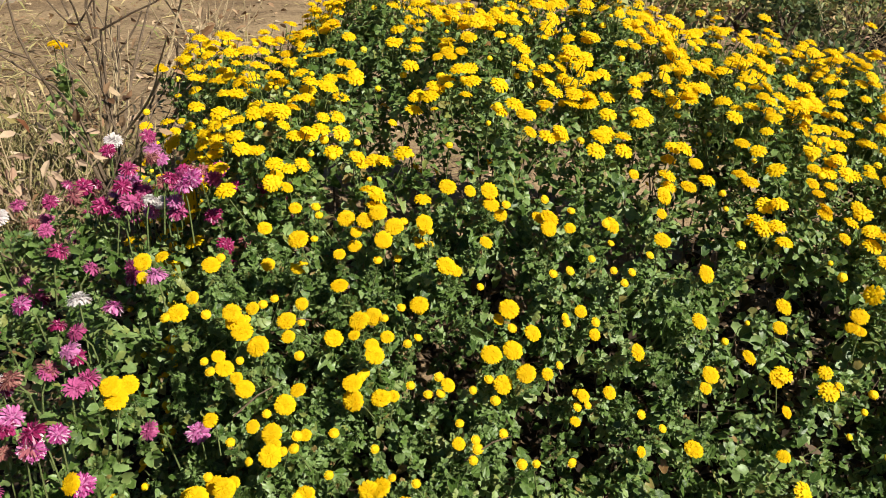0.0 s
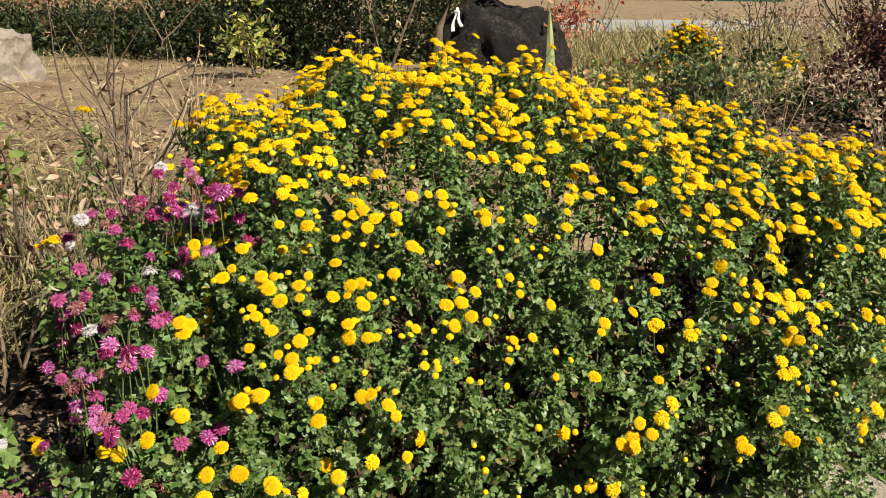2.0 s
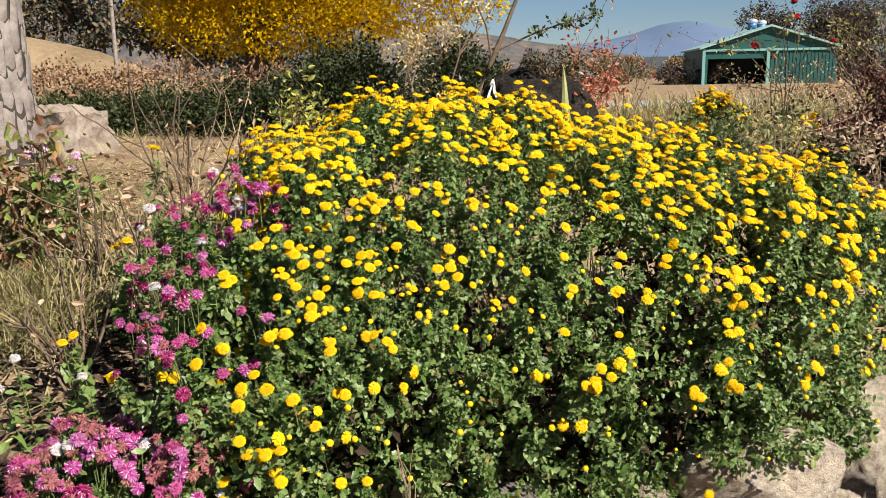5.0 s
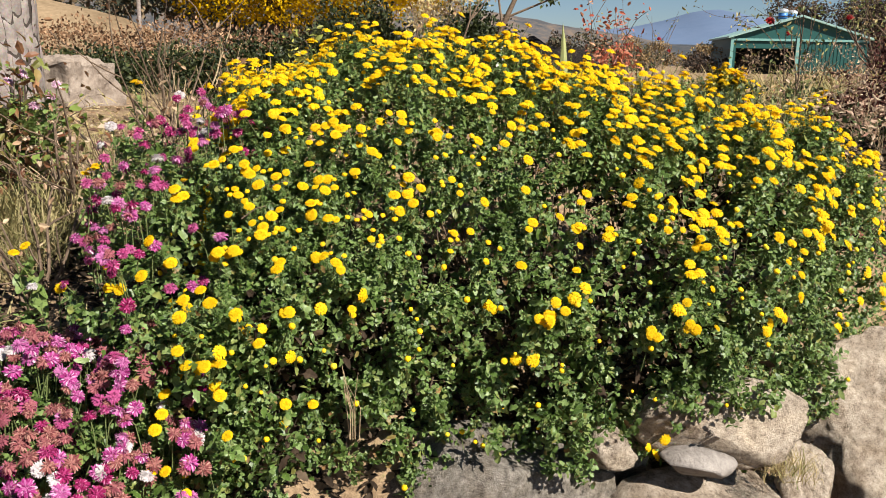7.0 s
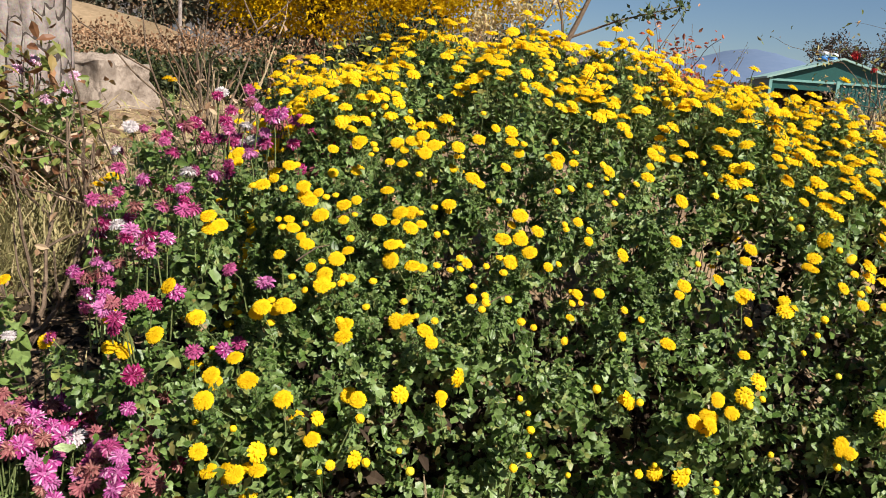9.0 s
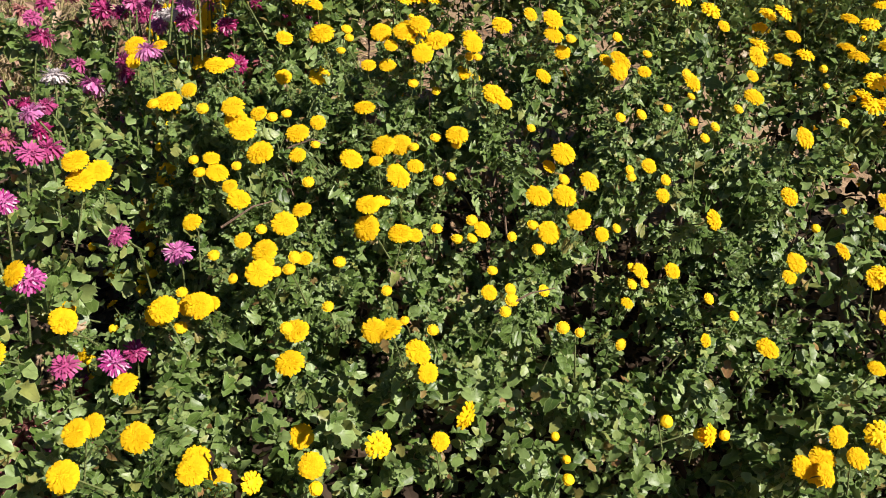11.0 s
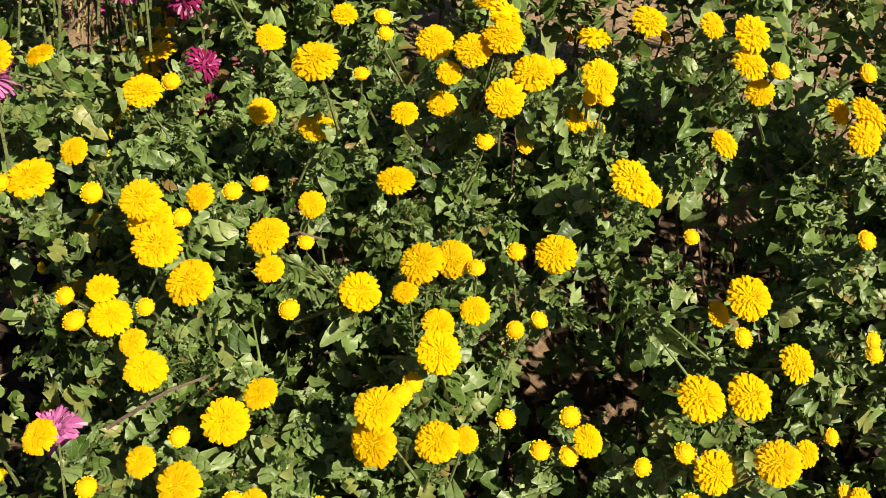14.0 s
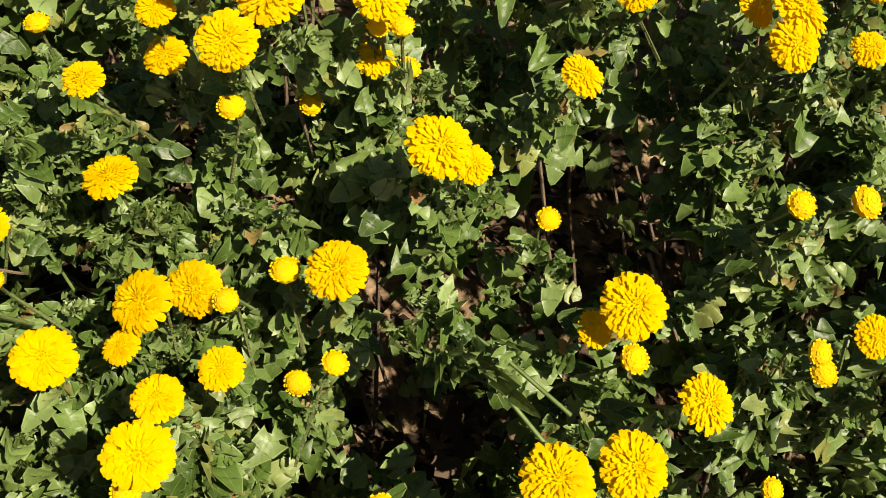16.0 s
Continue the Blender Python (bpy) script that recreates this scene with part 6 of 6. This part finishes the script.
def ribbon_tree():
    ob = thing("ribbon_tree", "thin pale-barked tree with a white ribbon tied on", "tree")
    g = np.array([0.28, 6.9, 0.80])
    pts = [g, g + (0.02, 0, 0.45), g + (0.17, 0, 0.8), g + (0.28, 0, 1.05), g + (0.5, 0, 1.6), g + (0.8, 0, 2.4)]
    b2 = [g + (0.17, 0, 0.8), g + (0.12, 0, 1.1), g + (-0.05, 0, 1.5)]
    b3 = [g + (0.2, 0, 0.88), g + (0.6, 0, 1.05), g + (1.1, 0, 1.2)]
    b4 = [g + (0.5, 0, 1.6), g + (0.9, 0, 1.8), g + (1.4, 0, 1.75)]
    mesh_object("trunk", *tubes([pts], [[0.042, 0.036, 0.026, 0.020, 0.014, 0.007]], 8), M_TWIG, ob, smooth=True)
    for q, rd in ((b2, [0.014, 0.010, 0.006]), (b3, [0.013, 0.009, 0.005]), (b4, [0.011, 0.007, 0.004])):
        mesh_object("limb", *tubes([q], [rd], 6), M_TWIG, ob)
    blobs = [(tuple(b3[2]), (0.13, 0.1, 0.07)), (tuple((b3[1] + b3[2]) / 2), (0.2, 0.1, 0.05)), (tuple(b3[1]), (0.10, 0.1, 0.05)), (tuple(b4[2]), (0.16, 0.1, 0.08)), (tuple(b4[1]), (0.14, 0.1, 0.08)), (tuple(pts[4]), (0.12, 0.1, 0.1))]
    mesh_object("foliage", *cloud(blobs, 420, 0.055, 75, 0.1), M_DARKLEAF, ob, kind="stuff")
    bm = bmesh.new()
    k = g + np.array([0.17, -0.05, 0.62])
    for dx, w0, drop in ((-0.035, 0.03, 0.20), (0.04, 0.03, 0.16), (0.0, 0.045, 0.05)):
        row = []
        for i in range(6):
            t = i / 5
            cxx, cz = k[0] + dx * t + 0.008 * math.sin(t * 7), k[2] - drop * t
            row.append((bm.verts.new((cxx - w0 * (0.4 + 0.6 * t) / 2, k[1] + 0.01 * math.sin(t * 9), cz)), bm.verts.new((cxx + w0 * (0.4 + 0.6 * t) / 2, k[1] - 0.01 * math.cos(t * 8), cz + 0.006))))
        for (a, b), (c, d) in zip(row, row[1:]):
            bm.faces.new((a, b, d, c))
    bmesh.ops.solidify(bm, geom=bm.faces[:], thickness=0.002)
    part("ribbon", bm, M_RIBBON, ob, "white ribbon tied in a bow")


ribbon_tree()


def blades(name, label, at, specs, material, category):
    ob = thing(name, label, category)
    gz = float(ground_z(np.array(at[0]), np.array(at[1])))
    for dx, dy, h, w, lean in specs:
        v, f = [], []
        n = 8
        for i in range(n + 1):
            t = i / n
            ww = w * (1 - t) ** 0.6 if t > 0.5 else w * (0.8 + 0.3 * t)
            c = np.array([at[0] + dx + lean * t * t, at[1] + dy, gz + h * t])
            v += [c + (-ww / 2, 0.0, 0), c + (0, -0.006, 0), c + (ww / 2, 0.0, 0), c + (0, 0.004, 0)]
        for i in range(n):
            for j in range(4):
                a, b = 4 * i + j, 4 * i + (j + 1) % 4
                f.append((a, b, b + 4, a + 4))
        mesh_object("blade", v, f, material, ob)


blades("iris_plant", "upright yellow-green sword-shaped iris leaves", (0.73, 3.6), [(0, 0, 0.72, 0.080, -0.03), (0.07, 0.05, 0.42, 0.03, 0.05), (-0.09, 0.05, 0.34, 0.022, -0.02), (0.2, 0.1, 0.46, 0.028, 0.1)], M_IRIS, "plant")


def road():
    xs, ys = np.linspace(1.0, 60, 60), np.linspace(17.0, 27.0, 12)
    X, Y = np.meshgrid(xs, ys)
    Y = Y + X * 0.12
    V = np.stack([X, Y, ground_z(X, Y) + 0.03], -1).reshape(-1, 3)
    a = (np.arange(11)[:, None] * 60 + np.arange(59)[None]).ravel()
    tagged(mesh_object("road", V, np.stack([a, a + 1, a + 61, a + 60], 1), M_CONCRETE, smooth=True), "pale concrete farm road", "road", kind="structure")


road()


# ---- far things ----
def box_bm(bm, lo, hi):
    geom = bmesh.ops.create_cube(bm, size=1.0)["verts"]
    lo, hi = Vector(lo), Vector(hi)
    for v in geom:
        v.co = Vector((lo[i] + (v.co[i] + 0.5) * (hi[i] - lo[i]) for i in range(3)))
    return geom


def shed():
    ob = thing("green_shed", "large green sheet-metal farm shed with an open front", "shed", at=(29.0, 101.0, 0.1))
    ob.rotation_euler = (0, 0, radians(-7))
    W, D, H, A = 14.9, 16.0, 4.1, 6.4
    for name, lo, hi in (("front_wall", (0, 0, 0), (0.6, 0.15, H)), ("front_wall", (7.2, 0, 0), (W, 0.15, H)), ("lintel", (0.6, 0, 2.9), (7.2, 0.15, H)),
                         ("side_wall", (0, 0.15, 0), (0.15, D, H)), ("side_wall", (W - 0.15, 0.15, 0), (W, D, H)), ("back_wall", (0.15, D - 0.15, 0), (W - 0.15, D, H))):
        bm = bmesh.new()
        box_bm(bm, lo, hi)
        part(name, bm, M_SHED, ob, smooth=False)
    for i in range(40):
        bm = bmesh.new()
        x = 7.3 + i * 0.4
        if x < W - 0.2:
            box_bm(bm, (x, -0.05, 0), (x + 0.1, 0.0, H - 0.05))
            part("rib", bm, M_SHED, ob, smooth=False)
        else:
            bm.free()
    bm = bmesh.new()
    a = [bm.verts.new(c) for c in ((0, 0, H), (W, 0, H), (W / 2, 0, A))]
    b = [bm.verts.new(c) for c in ((0, 0.15, H), (W, 0.15, H), (W / 2, 0.15, A))]
    bm.faces.new(a)
    bm.faces.new(b[::-1])
    for i in range(3):
        bm.faces.new((a[i], b[i], b[(i + 1) % 3], a[(i + 1) % 3]))
    part("gable", bm, M_SHED, ob, smooth=False)
    for sx in (0, 1):
        bm = bmesh.new()
        x0, x1 = (-0.4, W / 2) if sx == 0 else (W + 0.4, W / 2)
        z0 = H - 0.12
        q = [bm.verts.new(c) for c in ((x0, -0.5, z0), (x1, -0.5, A + 0.05), (x1, D + 0.4, A + 0.05), (x0, D + 0.4, z0))]
        t = [bm.verts.new((v.co.x, v.co.y, v.co.z + 0.22)) for v in q]
        for fc in (q, t[::-1]):
            bm.faces.new(fc)
        for i in range(4):
            bm.faces.new((q[i], t[i], t[(i + 1) % 4], q[(i + 1) % 4]))
        bmesh.ops.recalc_face_normals(bm, faces=bm.faces[:])
        part("roof", bm, M_SHEDROOF, ob, "pale green roof sheet", smooth=False)
    for x in (0.0, 7.2):
        bm = bmesh.new()
        box_bm(bm, (x - 0.05, -0.25, 0), (x + 0.28, -0.02, H))
        part("post", bm, M_SHEDTRIM, ob, "pale green corner post", smooth=False)
    bm = bmesh.new()
    box_bm(bm, (0.0, -0.2, H - 0.35), (W, -0.03, H - 0.1))
    part("beam", bm, M_SHEDTRIM, ob, smooth=False)
    # added dark sheet, as large as the opening, for the unlit interior
    bm = bmesh.new()
    box_bm(bm, (0.6, 5.0, 0.0), (7.2, 5.1, 2.9))
    part("opening_shade_sheet", bm, M_SHEDSHADE, ob, smooth=False)
    for k, x in enumerate((6.2, 7.9)):
        bm = bmesh.new()
        bmesh.ops.create_cone(bm, cap_ends=True, segments=16, radius1=0.55, radius2=0.5, depth=0.7)
        bmesh.ops.translate(bm, verts=bm.verts, vec=(x, 4.0 + k * 3, A + 0.35))
        pt = part("vent", bm, M_VENTBLUE, ob, "round blue roof vent")
        bm = bmesh.new()
        bmesh.ops.create_uvsphere(bm, u_segments=16, v_segments=8, radius=0.62)
        for v in bm.verts:
            v.co.z *= 0.55
        bmesh.ops.translate(bm, verts=bm.verts, vec=(x, 4.0 + k * 3, A + 0.85))
        part("vent_cap", bm, M_STEEL, pt, "shiny steel vent cap")


shed()


def greenhouse(at, length, width, height):
    ob = thing("greenhouse", "long white plastic-covered greenhouse tunnel", "greenhouse", at=at)
    bm = bmesh.new()
    rings = []
    for x in np.linspace(0, length, 8):
        rings.append([bm.verts.new((x, -math.cos(a) * width / 2, math.sin(a) * height)) for a in np.linspace(0, math.pi, 13)])
    for p, q in zip(rings, rings[1:]):
        for k in range(12):
            bm.faces.new((p[k], q[k], q[k + 1], p[k + 1]))
    bm.faces.new(rings[0])
    bm.faces.new(rings[-1][::-1])
    part("cover", bm, M_CONCRETE, ob, "translucent white plastic cover", smooth=False)
    for x in np.linspace(0, length, 8):
        arc = [(x, -math.cos(a) * (width / 2 + 0.03), math.sin(a) * (height + 0.03)) for a in np.linspace(0, math.pi, 9)]
        mesh_object("hoop", *tubes([arc], [[0.04] * 9], 5), M_STEEL, ob)


greenhouse((-4.2, 92.0, 0.0), 7.5, 5.0, 1.7)


def pavers():
    ob = thing("paver_border", "row of red clay pavers edging the bed", "paving")
    bm = bmesh.new()
    box_bm(bm, (-0.1, -0.05, -0.03), (0.1, 0.05, 0.03))
    bmesh.ops.bevel(bm, geom=bm.edges[:], offset=0.005, segments=1, affect="EDGES")
    me = bpy.data.meshes.new("brick")
    bm.to_mesh(me)
    bm.free()
    me.materials.append(M_BRICK)
    for k in range(14):
        x, y = 1.75 + k * 0.205, 2.72 + 0.03 * math.sin(k * 1.3) - k * 0.04
        o = new("brick", me)
        o.parent = ob
        o.matrix_local = pose(x, y, float(ground_z(np.array(x), np.array(y))) + 0.012, random.uniform(-3, 3), random.uniform(-3, 3), -11 + random.uniform(-4, 4))


pavers()


def ridge(name, label, y, x0, x1, heights, material, seed, base=-5.0, rough=0.12):
    r = np.random.default_rng(seed)
    n = 160
    xs = np.linspace(x0, x1, n)
    top = np.interp(xs, *heights)
    for k in range(1, 7):
        top = top + rough * top.mean() / k * 0.35 * np.sin(xs / (x1 - x0) * 9 * k * k + r.uniform(0, 6))
    v, f = [], []
    rows = 8
    depth = (x1 - x0) * 0.12
    for j in range(rows + 1):
        t = j / rows
        zz = base + (top - base) * math.sin(t * math.pi / 2)
        v.append(np.column_stack([xs, y + depth * t + 0.02 * depth * np.sin(xs * 0.05 * (j + 1)), zz]))
    v = np.concatenate(v)
    for j in range(rows):
        for i in range(n - 1):
            f.append((j * n + i, j * n + i + 1, (j + 1) * n + i + 1, (j + 1) * n + i))
    tagged(mesh_object(name, v, f, material, smooth=True), label, "hill", kind="structure")


# haze on this mountain comes from its blue material alone
ridge("backdrop", "far wooded mountain with blue haze in its colour", 1500, -1500, 2600, ([-1500, -200, 120, 330, 410, 470, 520, 590, 660, 830, 2600], [60, 50, 58, 74, 92, 112, 118, 100, 76, 58, 70]), M_HILLHAZE, 1, rough=0.03)
ridge("backdrop", "wooded brown hill across the valley", 520, -520, 260, ([-520, -200, -60, 10, 60, 100, 150, 260], [60, 55, 44, 31, 24, 18, 10, 4]), M_HILLNEAR, 2, rough=0.06)
ridge("backdrop", "low wooded rise behind the shed", 330, -60, 400, ([-60, 20, 60, 120, 400], [5, 10, 9, 8, 16]), M_HILLNEAR, 3, rough=0.05)
ridge("hillside", "dry tan grassy slope", 48, -70, -12, ([-70, -35, -28, -23, -19.5, -12], [6.0, 5.4, 4.5, 3.4, 2.0, -0.4]), M_FIELD, 4, base=-0.3, rough=0.02)


def far_tree(at, height, width, seed, material=M_FARTREE, label="far leafless autumn tree", group="far trees", cards=1800, grain=0.085):
    ob = thing("far_tree", label, "tree", group)
    r = np.random.default_rng(seed)
    b = np.array(at, float)
    mesh_object("trunk", *tubes([[b - UP * 0.3, b + UP * height * 0.4, b + UP * height * 0.75]], [[0.025 * width, 0.02 * width, 0.01 * width]], 6), M_TWIG, ob)
    blobs = [(tuple(b + np.array([r.normal(0, width * 0.28), r.normal(0, width * 0.2), height * r.uniform(0.06, 0.9)])), (width * r.uniform(0.2, 0.38), width * 0.3, height * r.uniform(0.12, 0.22))) for _ in range(9)]
    mesh_object("crown", *cloud(blobs, cards, width * grain, seed, 0.3), material, ob, kind="stuff")


r8 = np.random.default_rng(88)
for k in range(9):
    far_tree((48 + k * 3.0 + r8.normal(0, 1), 128 + r8.uniform(-4, 8), 0), r8.uniform(10, 14), r8.uniform(6, 9), 500 + k, M_FARDARK, cards=5000, grain=0.05)
for k in range(17):
    x = -36 + k * 1.7
    far_tree((x, 62 + r8.uniform(-3, 6), float(np.interp(x, [-40, -20, -10], [6, 3, 0.5]))), r8.uniform(5, 8), r8.uniform(3.5, 6), 520 + k)
for k in range(22):
    far_tree((6 + k * 1.35 + r8.normal(0, 0.5), 108 + r8.uniform(-8, 22), -0.2), r8.uniform(2.6, 5.0), r8.uniform(3, 5), 540 + k, (M_FARTREE, M_FARGOLD, M_FARTREE, M_FARDARK)[k % 4], "small far autumn tree beside the field", cards=900, grain=0.09)

pole = thing("utility_pole", "grey concrete utility pole on the slope", "pole", at=(-16.0, 40.0, 1.0))
mesh_object("shaft", *tubes([[(0, 0, -0.8), (0, 0, 4.5), (0, 0, 8)]], [[0.11, 0.09, 0.07]], 10), M_BARK, pole, smooth=True)
mesh_object("crossarm", *tubes([[(-0.8, 0, 7.4), (0.8, 0, 7.4)]], [[0.05, 0.05]], 6), M_STEEL, pole)
